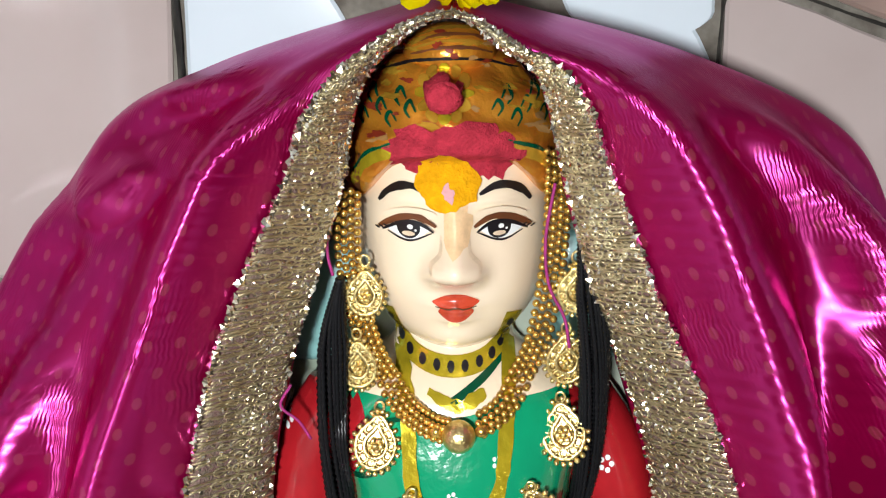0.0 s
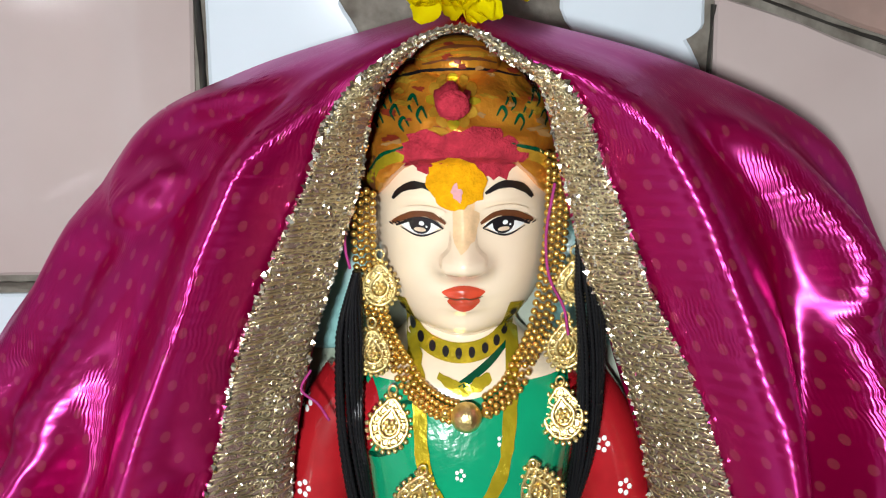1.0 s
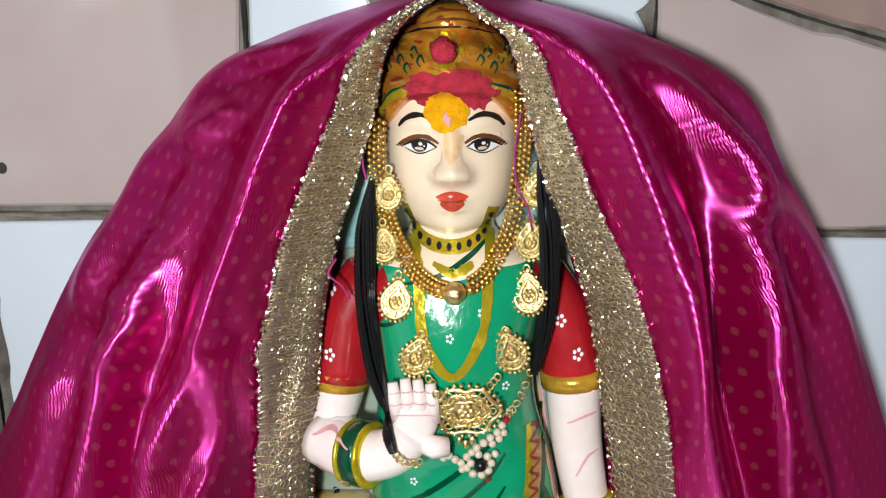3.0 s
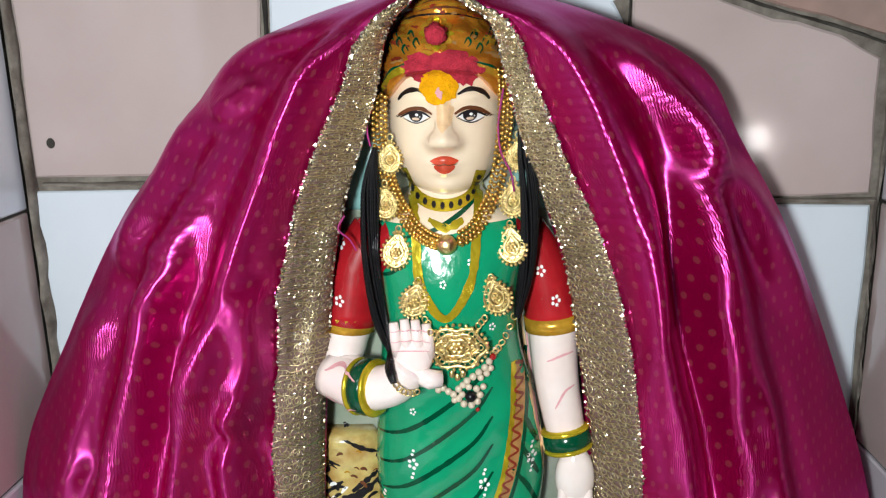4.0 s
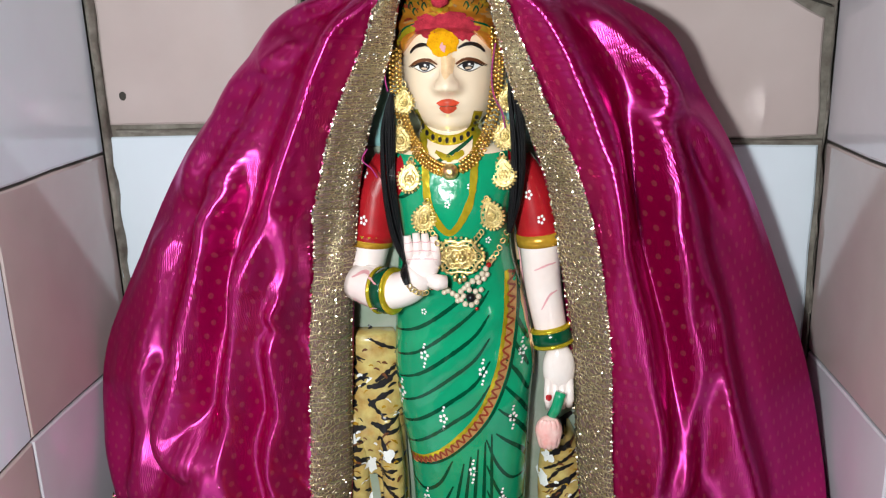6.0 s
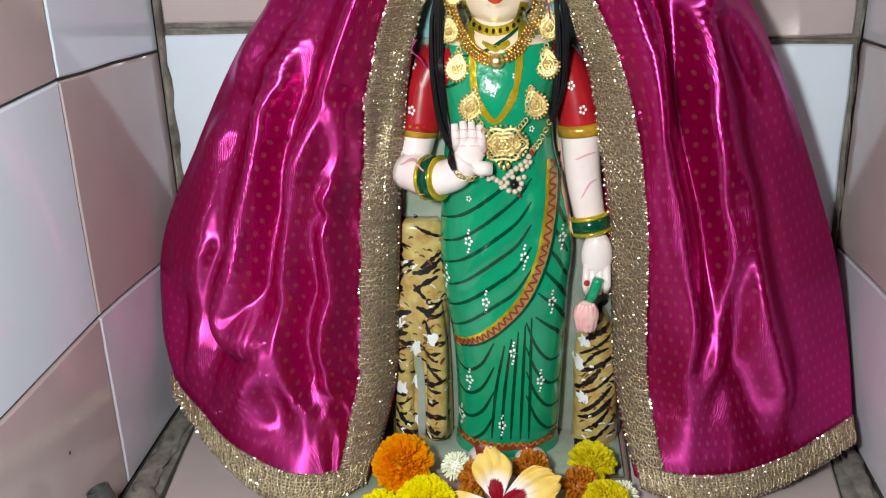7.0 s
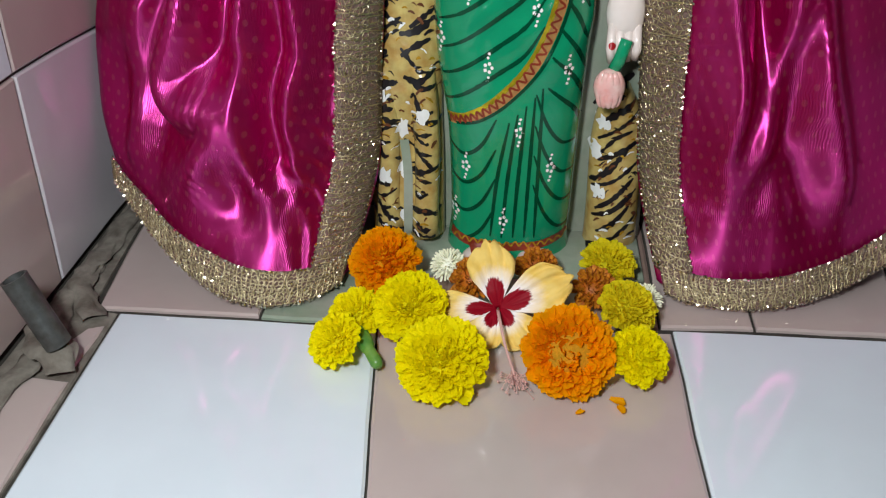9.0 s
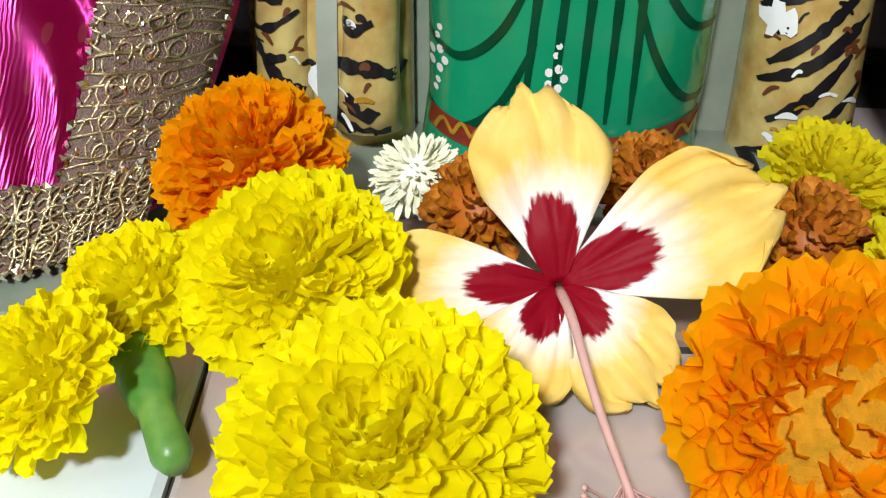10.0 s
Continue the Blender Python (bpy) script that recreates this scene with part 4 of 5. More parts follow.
stroke([(CX + .0345, .4255), (CX + .0300, .4340), (CX + .0210, .4392), (CX + .012, .4410)], .0034, "gold_paint", .0006, wob=.4)
# turban: green scroll lines and the jewel's rays
for sx in (-1, 1):
    stroke([(CX + sx * .034, .4310), (CX + sx * .028, .4385), (CX + sx * .018, .4425), (CX + sx * .010, .4440)], .0012, "dark_green_paint", .0008, wob=.6)
    for k in range(8):
        a, b = .012 + .0032 * k, .452 + .004 * math.sin(k * 2.1)
        stroke([(CX + sx * a, b), (CX + sx * (a + .002), b + .003), (CX + sx * (a + .0035), b + .0005), (CX + sx * (a + .002), b - .002)], .0011, "dark_green_paint", .0008, wob=.5)
for k in range(5):
    z = .4695 + .0020 * k
    stroke([(CX - .014 + .001 * k, z - .001), (CX - .004, z + .0012), (CX + .006, z + .0010), (CX + .013 - .001 * k, z - .001)], .0010, "gold_paint" if k % 2 else "brown_paint", .0008, wob=.8)
blot(CX - .003, .4570, .0062, .0058, "red_powder", .0012, rough=.4, rings=4, seg=24, seed=6.4, thick=.0006)
stroke([(CX - .026, .4625), (CX - .012, .4665), (CX + .006, .4670), (CX + .022, .4630)], .0010, "black_paint", .0008, wob=.6)
for k in range(12):
    a = 2 * math.pi * k / 12
    stroke([(CX - .003 + .0058 * math.cos(a), .4575 + .0056 * math.sin(a)), (CX - .003 + .0095 * math.cos(a), .4575 + .0085 * math.sin(a))], .0034, "gold_paint" if k % 3 else "yellow_gold_paint", .0016, wob=.8)
blot(-.008, .3530, .0190, .0080, "cream_enamel", .0004, rings=5, seg=28)
blot(-.0500, .3330, .0130, .0210, "crimson_paint", .0005, rings=5, seg=28, tilt=-.3)
blot(.0440, .3420, .0060, .0130, "crimson_paint", .0005, rings=4, seg=20, tilt=.4)
# choker and painted chains
arc = [(-.0290, .381), (-.0225, .3655), (-.0060, .3600), (.0105, .3645), (.0165, .380)]
stroke(arc, .0062, "yellow_gold_paint", .0008, taper=False)
for p in spline([(a, 0, b) for a, b in arc], 15)[1:-1]:
    blot(p.x, p.z, .0013, .0018, "black_paint", .0014, rings=2, seg=10)
stroke([(-.0260, .372), (-.0215, .350), (-.0190, .318), (-.0050, .2975), (.0095, .318), (.0135, .345), (.0155, .372)], .0052, "yellow_gold_paint", .0012, taper=False, wob=.4)
stroke([(-.030, .3430), (-.012, .3475), (.004, .3560), (.016, .3640)], .0026, "dark_green_paint", .0009)
stroke([(-.014, .3535), (-.004, .3490), (.006, .3530)], .0045, "yellow_gold_paint", .0010, wob=.8)
stroke([(-.050, .318), (-.038, .3215), (-.028, .3285)], .0022, "dark_green_paint", .0008)
# sari: the waving border and the drawn folds
edge = [(.0385, .262), (.0370, .225), (.0300, .185), (.0165, .153), (-.004, .129), (-.024, .114), (-.041, .108)]
stroke([(a - .0035, b + .0012) for a, b in edge], .0032, "yellow_gold_paint", .0008, taper=False, wob=.3)
stroke(edge, .0078, "ochre_paint", .0006, taper=False)
zig = spline([(a, 0, b) for a, b in edge], 56)
zz = []
for i, p in enumerate(zig):
    d = zig[min(i + 1, 55)] - zig[max(i - 1, 0)]
    s = Vector((-d.z, 0, d.x)).normalized() * (.0026 if i % 2 else -.0026)
    zz.append((p.x + s.x, p.z + s.z))
stroke(zz, .0015, "brown_red_paint", .0011, taper=False, n=220)
stroke([(a + .0052, b - .0018) for a, b in edge], .0022, "dark_green_paint", .0008, taper=False)
for i in range(7):
    z = .226 - .0185 * i
    stroke([(-.0495 + .001 * i, z - .012), (-.030, z - .004), (-.008, z + .012), (.012 - .0005 * i, z + .030 - .001 * i), (.022, z + .044)], .0030, "dark_green_paint", wob=.25)
for i in range(6):
    z = .225 - .021 * i
    stroke([(.0355 - .002 * i, z + .016), (.0430, z - .001), (.0505, z - .018)], .0030, "dark_green_paint", wob=.25)
for i, x in enumerate((-.012, -.004, .004, .012, .019)):
    stroke([(x * .7 + .009, .112 + .006 * i), (x * .9 + .004, .07), (x + .001, .024)], .0027, "dark_green_paint", wob=.25)
for i in range(4):
    z = .098 - .022 * i
    stroke([(-.0415, z - .008), (-.030, z - .013), (-.018, z - .004), (-.008, z + .016)], .0028, "dark_green_paint")
    stroke([(.046, z - .004), (.036, z - .002), (.026, z + .012), (.018, z + .034)], .0026, "dark_green_paint")
for x, z in ((-.027, .200), (.0165, .188), (-.014, .150), (.0385, .147), (.0075, .105), (-.029, .076), (.0295, .078), (-.002, .038), (-.0465, .165), (.046, .20), (-.037, .038)):
    sprig(x, z, 1.0)
for x, z in ((-.026, .235), (-.006, .318), (.010, .330), (-.022, .305), (.022, .290), (-.004, .335), (.024, .275)):
    sprig(x, z, .6, up=False)
stroke([(-.042, .020), (-.02, .016), (.01, .016), (.044, .020)], .0070, "brown_red_paint", .0008, taper=False)
for k in range(14):
    x = -.038 + .006 * k
    stroke([(x, .0165), (x + .003, .0205), (x + .006, .0165)], .0012, "gold_paint", .0014, taper=False)
# sleeves: white flowers, trim lines
for x, z in ((-.068, .334), (-.069, .301), (.060, .300), (.051, .318)):
    sprig(x, z, .85, up=False)
# arms: rose shading lines
for pts in ([(-.078, .262), (-.068, .266), (-.058, .262)], [(-.078, .246), (-.068, .242), (-.058, .244)], [(.055, .262), (.064, .266), (.071, .267)], [(.060, .232), (.066, .243), (.072, .246)], [(.044, .27), (.048, .235), (.052, .205)]):
    stroke(pts, .0016, "rose_tint", .0007)
for k in range(3):
    stroke([(-.036, .281 + .006 * k), (-.024, .282 + .006 * k), (-.0135, .281 + .006 * k)], .0007, "rose_tint", .0012)
blot(.0655, .1630, .0024, .0024, "crimson_paint", .0014, rings=2, seg=12)
stroke([(.040, .285), (.046, .24), (.0535, .20), (.055, .165)], .0026, "orange_tint", .0006, wob=.5)
# tiger stripes
trng = random.Random(5)
for k in range(24):
    z = .200 - .0080 * k
    for x0, x1 in ((-.098, -.077), (-.073, -.050)):
        if trng.random() < .80:
            bend = trng.uniform(-.008, .010)
            a, b = x0 + trng.uniform(-.003, .008), x1 - trng.uniform(-.003, .008)
            stroke([(a, z + bend + trng.uniform(-.003, .003)), ((a + b) / 2 + trng.uniform(-.003, .003), z - trng.uniform(-.002, .005)), (b, z - bend * .6 + trng.uniform(-.003, .003))],
                   trng.uniform(.0022, .0052), "black_paint", .0007, wob=.9)
for k in range(11):
    z = .120 - .0105 * k
    a, b = .0585 + trng.uniform(0, .008), .094 - trng.uniform(0, .012)
    stroke([(a, z - .009 + trng.uniform(-.004, .004)), ((a + b) / 2, z + trng.uniform(-.003, .003)), (b, z + .012 + trng.uniform(-.006, .004))], trng.uniform(.0028, .0054), "black_paint", .0007, wob=.8)
for x, z in ((-.0745, .065), (-.0735, .030), (-.075, .095), (-.090, .120), (-.060, .105), (-.088, .06), (.062, .078), (.0655, .048), (.066, .10)):
    blot(x, z, .0042, .0068, "white_paint", .0009, rough=.7, rings=3, seg=18, seed=x * 99)
for k in range(170):
    left = k % 3 > 0
    x = trng.uniform(-.098, -.050) if left else trng.uniform(.060, .094)
    z = trng.uniform(.012, .198) if left else trng.uniform(.012, .118)
    a = trng.uniform(-.9, .9)
    n = trng.uniform(.003, .007)
    stroke([(x, z), (x + n * .5 * math.cos(a), z + n * .5 * math.sin(a) + .001), (x + n * math.cos(a), z + n * math.sin(a))], trng.uniform(.0008, .0022), trng.choice(["black_paint", "brown_paint", "gold_paint", "white_paint", "brown_paint"]), .0008, wob=.6)
stroke([(-.0745, .085), (-.072, .055), (-.0725, .012)], .0065, "grey_green_paint", .0013, taper=False)
statue = finish("statue", bm, SMATS, seal=False)
tagged(statue, "painted marble statue in green sari and gold turban before a tiger", "statue")


# ---- jewellery hung on the statue ----
def before(x, z, gap=0.002, least=-0.094):
    """A place just in front of the statue at x, z."""
    return Vector((x, min(drop(x, z, gap).y, least), z))


def shared(name, make, mat, smooth=True):
    bm = bmesh.new()
    make(bm)
    for f in bm.faces:
        f.smooth = smooth
    mesh = bpy.data.meshes.new(name)
    bm.to_mesh(mesh)
    bm.free()
    mesh.materials.append(mat)
    return mesh


def set_part(name, mesh, parent, m):
    ob = new(name, mesh)
    ob.parent = parent
    ob.matrix_local = m
    return ob


GOLD_BEAD = shared("bead", lambda b: ball(b, (0, 0, 0), 1.0, 0, 8, 6), M_GOLDBEAD)
rope = empty("bead_necklace")
tagged(rope, "gold bead rope necklace with one large round bead", "necklace")
ROPE = [(-.040, .424), (-.0405, .400), (-.037, .378), (-.030, .359), (-.0185, .3465), (-.004, .3415), (.0125, .349), (.0235, .367), (.0285, .392), (.0305, .415), (.030, .436)]
line = spline([(a, 0, b) for a, b in ROPE], 76)
for i, p in enumerate(line):
    d = line[min(i + 1, 75)] - line[max(i - 1, 0)]
    across = Vector((-d.z, 0, d.x)).normalized()
    if abs(i - 38) < 3:
        continue
    for k in range(4):
        w = (k - 1.5) * .0023
        q = p + across * w + d.normalized() * (.0012 if k % 2 else 0)
        q = before(q.x, q.z, .0026 + (.0010 if k in (1, 2) else 0), -.096)
        set_part("bead", GOLD_BEAD, rope, Matrix.Translation(q) @ Matrix.Diagonal((.00140, .00140, .00140, 1)))
q = before(-.0035, .3410, .005)
bm = bmesh.new()
ball(bm, q, .0058, 0, 24, 16)
part("round_bead", bm, M_GOLD, rope, "large round chased gold bead")
for sx in (-1, 1):
    bm = bmesh.new()
    ball(bm, before(-.0035 + sx * .0078, .3420, .0035), .0024, 0, 12, 8)
    part("spacer_bead", bm, M_GOLDBEAD, rope)


def pendant_plate(bm, w, h):
    """A pierced teardrop: rim of grains, inner drop, scrolls."""
    def drop_curve(k, n, s):
        a = 2 * math.pi * k / n
        r = 1 - 0.28 * max(0.0, math.sin(a)) ** 1.5
        return Vector((math.cos(a) * w * .5 * s * r, 0, math.sin(a) * h * .5 * s + (h * .06 if math.sin(a) > .9 else 0)))
    n = 22
    for k in range(n):
        ball(bm, drop_curve(k, n, .96), w * .058, 0, 8, 6)
    for s, r in ((.80, .050), (.46, .055)):
        ring = [drop_curve(k, 24, s) for k in range(25)]
        tube(bm, ring, w * r, 6, cap=False)
    for k in range(11):
        a = 2 * math.pi * k / 11
        c = drop_curve(k, 11, .63)
        ring = [c + Vector((math.cos(t) * w * .085, -.0004, math.sin(t) * w * .085)) for t in (2 * math.pi * q / 8 for q in range(9))]
        tube(bm, ring, w * .026, 5, cap=False)
    for k in range(6):
        a = 2 * math.pi * k / 6
        ball(bm, (math.cos(a) * w * .11, -.0006, math.sin(a) * w * .11 - h * .02), (w * .07, w * .05, w * .07), 0, 8, 6)
    ball(bm, (0, -.001, -h * .02), w * .07, 0, 8, 6)
    # thin backing with the same outline
    mid = bm.verts.new((0, .0007, 0))
    ring = [bm.verts.new(drop_curve(k, 30, .72) + Vector((0, .0007, 0))) for k in range(30)]
    for k in range(30):
        bm.faces.new((mid, ring[k], ring[(k + 1) % 30]))


PLATE = shared("pendant", lambda b: pendant_plate(b, .0175, .0215), M_GOLD)
LINK = shared("link", lambda b: tube(b, [(math.cos(t) * .0016, 0, math.sin(t) * .0020) for t in (2 * math.pi * k / 10 for k in range(11))], .00045, 6, cap=False), M_GOLD)
haar = empty("pendant_necklace")
tagged(haar, "long gold necklace of pierced teardrop pendants with a broad centrepiece", "necklace")
HANG = [(-.0352, .388, .05, .85), (-.0385, .3615, .0, .9), (-.0325, .3360, .15, 1.0), (-.0225, .3085, .25, 1.0),
        (.0370, .3885, .0, .85), (.0345, .3630, -.05, .95), (.0335, .3370, -.1, 1.05), (.0245, .3090, -.3, 1.05)]
for x, z, tilt, s in HANG:
    p = before(x, z, .0032, -.098)
    up = before(x, z + .009, .0032, -.098)
    lean = math.atan2(up.y - p.y, .009)
    set_part("pendant", PLATE, haar, Matrix.Translation(p) @ Matrix.Rotation(tilt, 4, "Y") @ Matrix.Rotation(-lean, 4, "X") @ Matrix.Diagonal((s, 1, s, 1)))
    q = before(x + .010 * math.sin(tilt), z + .0125, .0036, -.099)
    set_part("link", LINK, haar, Matrix.Translation(q) @ Matrix.Rotation(tilt, 4, "Y"))
for k in range(7):
    for sx in (-1, 1):
        q = before(.0005 + sx * (.0135 - .0002 * k), .2935 + .0008 * k, .004)
        if k % 3 == 0:
            set_part("link", LINK, haar, Matrix.Translation(q + Vector((sx * .0008 * k, 0, 0))))


def centrepiece(bm):
    for s, r in ((1.0, .0012), (.72, .0010), (.42, .0011)):
        ring = []
        for k in range(37):
            a = 2 * math.pi * k / 36
            r0 = 1 + .10 * math.cos(6 * a) - .25 * (math.sin(a) > .6) * (math.sin(a) - .6)
            ring.append(Vector((math.cos(a) * .0160 * s * r0, 0, math.sin(a) * .0125 * s * r0)))
        tube(bm, ring, r, 6, cap=False)
    for k in range(30):
        a = 2 * math.pi * k / 30
        ball(bm, (math.cos(a) * .0178, -.0003, math.sin(a) * .0138), .0011, 0, 8, 6)
    for k in range(14):
        a = 2 * math.pi * k / 14
        c = Vector((math.cos(a) * .0136, -.0004, math.sin(a) * .0106))
        tube(bm, [c + Vector((math.cos(t) * .0017, 0, math.sin(t) * .0017)) for t in (2 * math.pi * q / 8 for q in range(9))], .0005, 5, cap=False)
    for k in range(9):
        a = 2 * math.pi * k / 9
        c = Vector((math.cos(a) * .0088, -.0006, math.sin(a) * .0070))
        tube(bm, [c + Vector((math.cos(t) * .0015, 0, math.sin(t) * .0015)) for t in (2 * math.pi * q / 8 for q in range(9))], .0005, 5, cap=False)
    for k in range(6):
        a = 2 * math.pi * k / 6
        ball(bm, (math.cos(a) * .0028, -.001, math.sin(a) * .0028), (.0018, .0012, .0018), 0, 8, 6)
    ball(bm, (0, -.0015, 0), .0018, 0, 10, 8)
    for k in range(3):
        ball(bm, ((k - 1) * .0032, 0, -.0165 - .002 * (k == 1)), (.0017, .0010, .0025), 0, 8, 6)
    mid = bm.verts.new((0, .0008, 0))
    ring = [bm.verts.new((math.cos(a) * .0125, .0008, math.sin(a) * .0098)) for a in (2 * math.pi * k / 30 for k in range(30))]
    for k in range(30):
        bm.faces.new((mid, ring[k], ring[(k + 1) % 30]))


bm = bmesh.new()
centrepiece(bm)
mid_plate = part("centrepiece", bm, M_GOLD, haar, "broad pierced gold centrepiece")
mid_plate.matrix_local = Matrix.Translation(before(.0015, .2815, .006))

# black bead strands with the pearl pendant
strands = empty("black_bead_necklace")
tagged(strands, "black bead strands tied to a pearl pendant, hanging over the statue", "necklace")
for pts, n in (([(-.0430, .395), (-.0465, .372), (-.0480, .336), (-.0455, .302), (-.0410, .282), (-.0345, .2665)], 16), ([(.0385, .412), (.0425, .385), (.0440, .357), (.0425, .325), (.0370, .2935)], 16)):
    base = spline([(a, 0, b) for a, b in pts], 150)
    for k in range(n):
        bm = bmesh.new()
        way = []
        radii = []
        for i, p in enumerate(base):
            f = i / 149
            spread = .0046 * (1 - .75 * f ** 6) * (0.15 + .85 * min(1.0, f * 4.5))
            a = k * 2.4 + f * 1.4
            c = before(p.x + spread * math.sin(a), p.z, .0030, -.098)
            c.y -= .0022 + .0018 * math.cos(a)
            way.append(c)
            radii.append(.00115 if i % 2 else .00065)
        tube(bm, way, radii, 6)
        part("strand", bm, M_BLACKBEAD, strands)
PEARL = shared("pearl", lambda b: ball(b, (0, 0, 0), 1.0, 0, 12, 8), M_PEARL)
for x, z, r in [(-.0150, .2560, .0022), (-.0108, .2572, .0022), (-.0072, .2545, .0023), (-.0100, .2528, .0020), (-.0040, .2520, .0022), (-.0010, .2500, .0022),
                (.0020, .2535, .0022), (.0045, .2560, .0021), (.0070, .2585, .0023), (.0105, .2610, .0023), (.0140, .2635, .0022), (.0175, .2660, .0022), (.0200, .2695, .0022),
                (.0150, .2600, .0021), (.0185, .2622, .0021), (.0210, .2650, .0020), (.0020, .2475, .0022), (.0050, .2440, .0022), (.0095, .2430, .0022), (.0130, .2450, .0022),
                (.0145, .2490, .0022), (.0125, .2530, .0022), (.0080, .2545, .0021), (.0040, .2500, .0021), (-.0005, .2465, .0020), (.0165, .2540, .0020)]:
    set_part("pearl", PEARL, strands, Matrix.Translation(before(x, z, .0035)) @ Matrix.Diagonal((r, r, r, 1)))
for x, z, r, nm, mt in ((.0090, .2487, .0034, "stone", M_BLACKBEAD), (-.0185, .2563, .0018, "red_bead", M_GARNET), (.0222, .2722, .0020, "red_bead", M_GARNET), (.0130, .2395, .0013, "stone", M_GARNET)):
    bm = bmesh.new()
    ball(bm, before(x, z, .004), r, 0, 14, 10)
    part(nm, bm, mt, strands, "dark red glass bead")
for pts in ([(-.0330, .2645), (-.0290, .2605), (-.0240, .2580), (-.0200, .2565)], [(.0225, .2740), (.0255, .2770), (.0300, .2830), (.0350, .2920)]):
    way = spline([(a, 0, b) for a, b in pts], 7)
    for i, p in enumerate(way):
        q = before(p.x, p.z, .0040)
        set_part("link", LINK, strands, Matrix.Translation(q) @ Matrix.Rotation(.8 if i % 2 else -.5, 4, "Y"))

for pts, lab in (([(.0290, .4270), (.0262, .4080), (.0275, .3920), (.0330, .3800), (.0350, .3690)], "thin magenta thread hanging beside the statue's ear"),
                 ([(-.0440, .4420), (-.0460, .4200), (-.0470, .4050), (-.0455, .3960)], "thin magenta thread along the lace edging"),
                 ([(-.0620, .3560), (-.0660, .3480), (-.0600, .3420), (-.0560, .3350)], "loose magenta thread on the red sleeve")):
    bm = bmesh.new()
    way = [before(p.x, p.z, .004, -.101) for p in spline([(a, 0, b) for a, b in pts], 26)]
    tube(bm, way, .00055, 6)
    tagged(finish("thread", bm, M_THREAD), lab, "thread")

# the steel pipe stub and cement in the niche's corner
pipe = empty("pipe_stub")
tagged(pipe, "short open grey steel pipe set in cement in the corner", "pipe")
bm = bmesh.new()
a, b = Vector((-.290, -.248, .062)), Vector((-.271, -.250, .016))
d = (b - a).normalized()
tube(bm, [b, a], .0086, 20, cap=False)
tube(bm, [b, a], .0072, 20, cap=False)
part("barrel", bm, M_PIPE, pipe)
bm = bmesh.new()
side = d.cross(Vector((0, 1, 0))).normalized()
up = d.cross(side)
ring = [[bm.verts.new(a + r * (side * math.cos(t) + up * math.sin(t))) for t in (2 * math.pi * k / 20 for k in range(20))] for r in (.0086, .0072)]
for k in range(20):
    bm.faces.new((ring[0][k], ring[0][(k + 1) % 20], ring[1][(k + 1) % 20], ring[1][k]))
part("rim", bm, M_PIPE, pipe)
# black disc that stands in for the shade down the open bore
bm = bmesh.new()
tube(bm, [a + d * .022, a + d * .024], .0072, 12)
part("bore_shade", bm, M_BLACK, pipe)


def cement(name, label, pts, height, seed, mat=M_CEMENT):
    """A ragged smear of cement: a low lumpy ridge along the points."""
    bm = bmesh.new()
    line = spline(pts, 40)
    rows = []
    for i, p in enumerate(line):
        dd = (line[min(i + 1, 39)] - line[max(i - 1, 0)]).normalized()
        n = dd.cross(Vector((0, 0, 1)))
        n = n.normalized() if n.length > .1 else Vector((0, 1, 0))
        up = n.cross(dd)
        row = []
        for k in range(9):
            t = math.pi * k / 8
            r = height * (1 + .7 * noise.noise(p * 60 + Vector((k * .7, seed, 0))))
            row.append(bm.verts.new(p + n * math.cos(t) * r * 1.5 + up * math.sin(t) * r * .6))
        rows.append(row)
    for r0, r1 in zip(rows, rows[1:]):
        for k in range(8):
            bm.faces.new((r0[k], r0[k + 1], r1[k + 1], r1[k]))
    return tagged(finish(name, bm, mat), label, "cement", kind="structure")


cement("trim_corner_left", "rough grey cement in the ledge corner", [(-.300, -.13, .0), (-.300, -.19, .0), (-.290, -.225, .001), (-.296, -.28, .001), (-.306, -.37, .0)], .0055, 1.0)
cement("trim_corner_foot", "rough grey cement in the ledge corner", [(-.301, -.02, .0), (-.300, -.09, .0), (-.296, -.16, .002), (-.272, -.200, .0)], .0055, 2.0)
cement("trim_corner_right", "rough grey cement in the ledge corner", [(.292, -.03, .0), (.288, -.12, .0), (.286, -.18, .0), (.296, -.25, .0)], .005, 3.0)
cement("trim_pipe_bed", "cement heaped round the pipe stub", [(-.300, -.215, .004), (-.286, -.240, .010), (-.272, -.252, .012), (-.268, -.262, .002)], .0075, 7.0)
cement("trim_row_left", "lumpy cement joint between back wall tiles", [(-.30, YB, .344), (-.25, YB, .3435), (-.20, YB, .344), (-.12, YB, .343)], .0028, 4.0)
cement("trim_row_right", "lumpy cement joint between back wall tiles", [(.12, YB, .326), (.18, YB, .3262), (.24, YB, .3258), (.294, YB, .326)], .0026, 5.0)

cement("trim_seam_left", "dark crumbling joint between back wall tiles", [(-.131, YB, .36), (-.1312, YB, .42), (-.1306, YB, .47), (-.131, YB, .53)], .0030, 8.0, M_DARK_GROUT)
cement("trim_seam_right", "dark crumbling joint between back wall tiles", [(.1172, YB, .34), (.1175, YB, .42), (.117, YB, .455), (.1174, YB, .482)], .0028, 9.0, M_DARK_GROUT)
cement("trim_joint_top", "dark crumbling joint between back wall tiles", [(.122, YB, .4905), (.16, YB, .4765), (.205, YB, .461), (.26, YB, .4445), (.292, YB, .4335)], .0034, 10.0, M_DARK_GROUT)
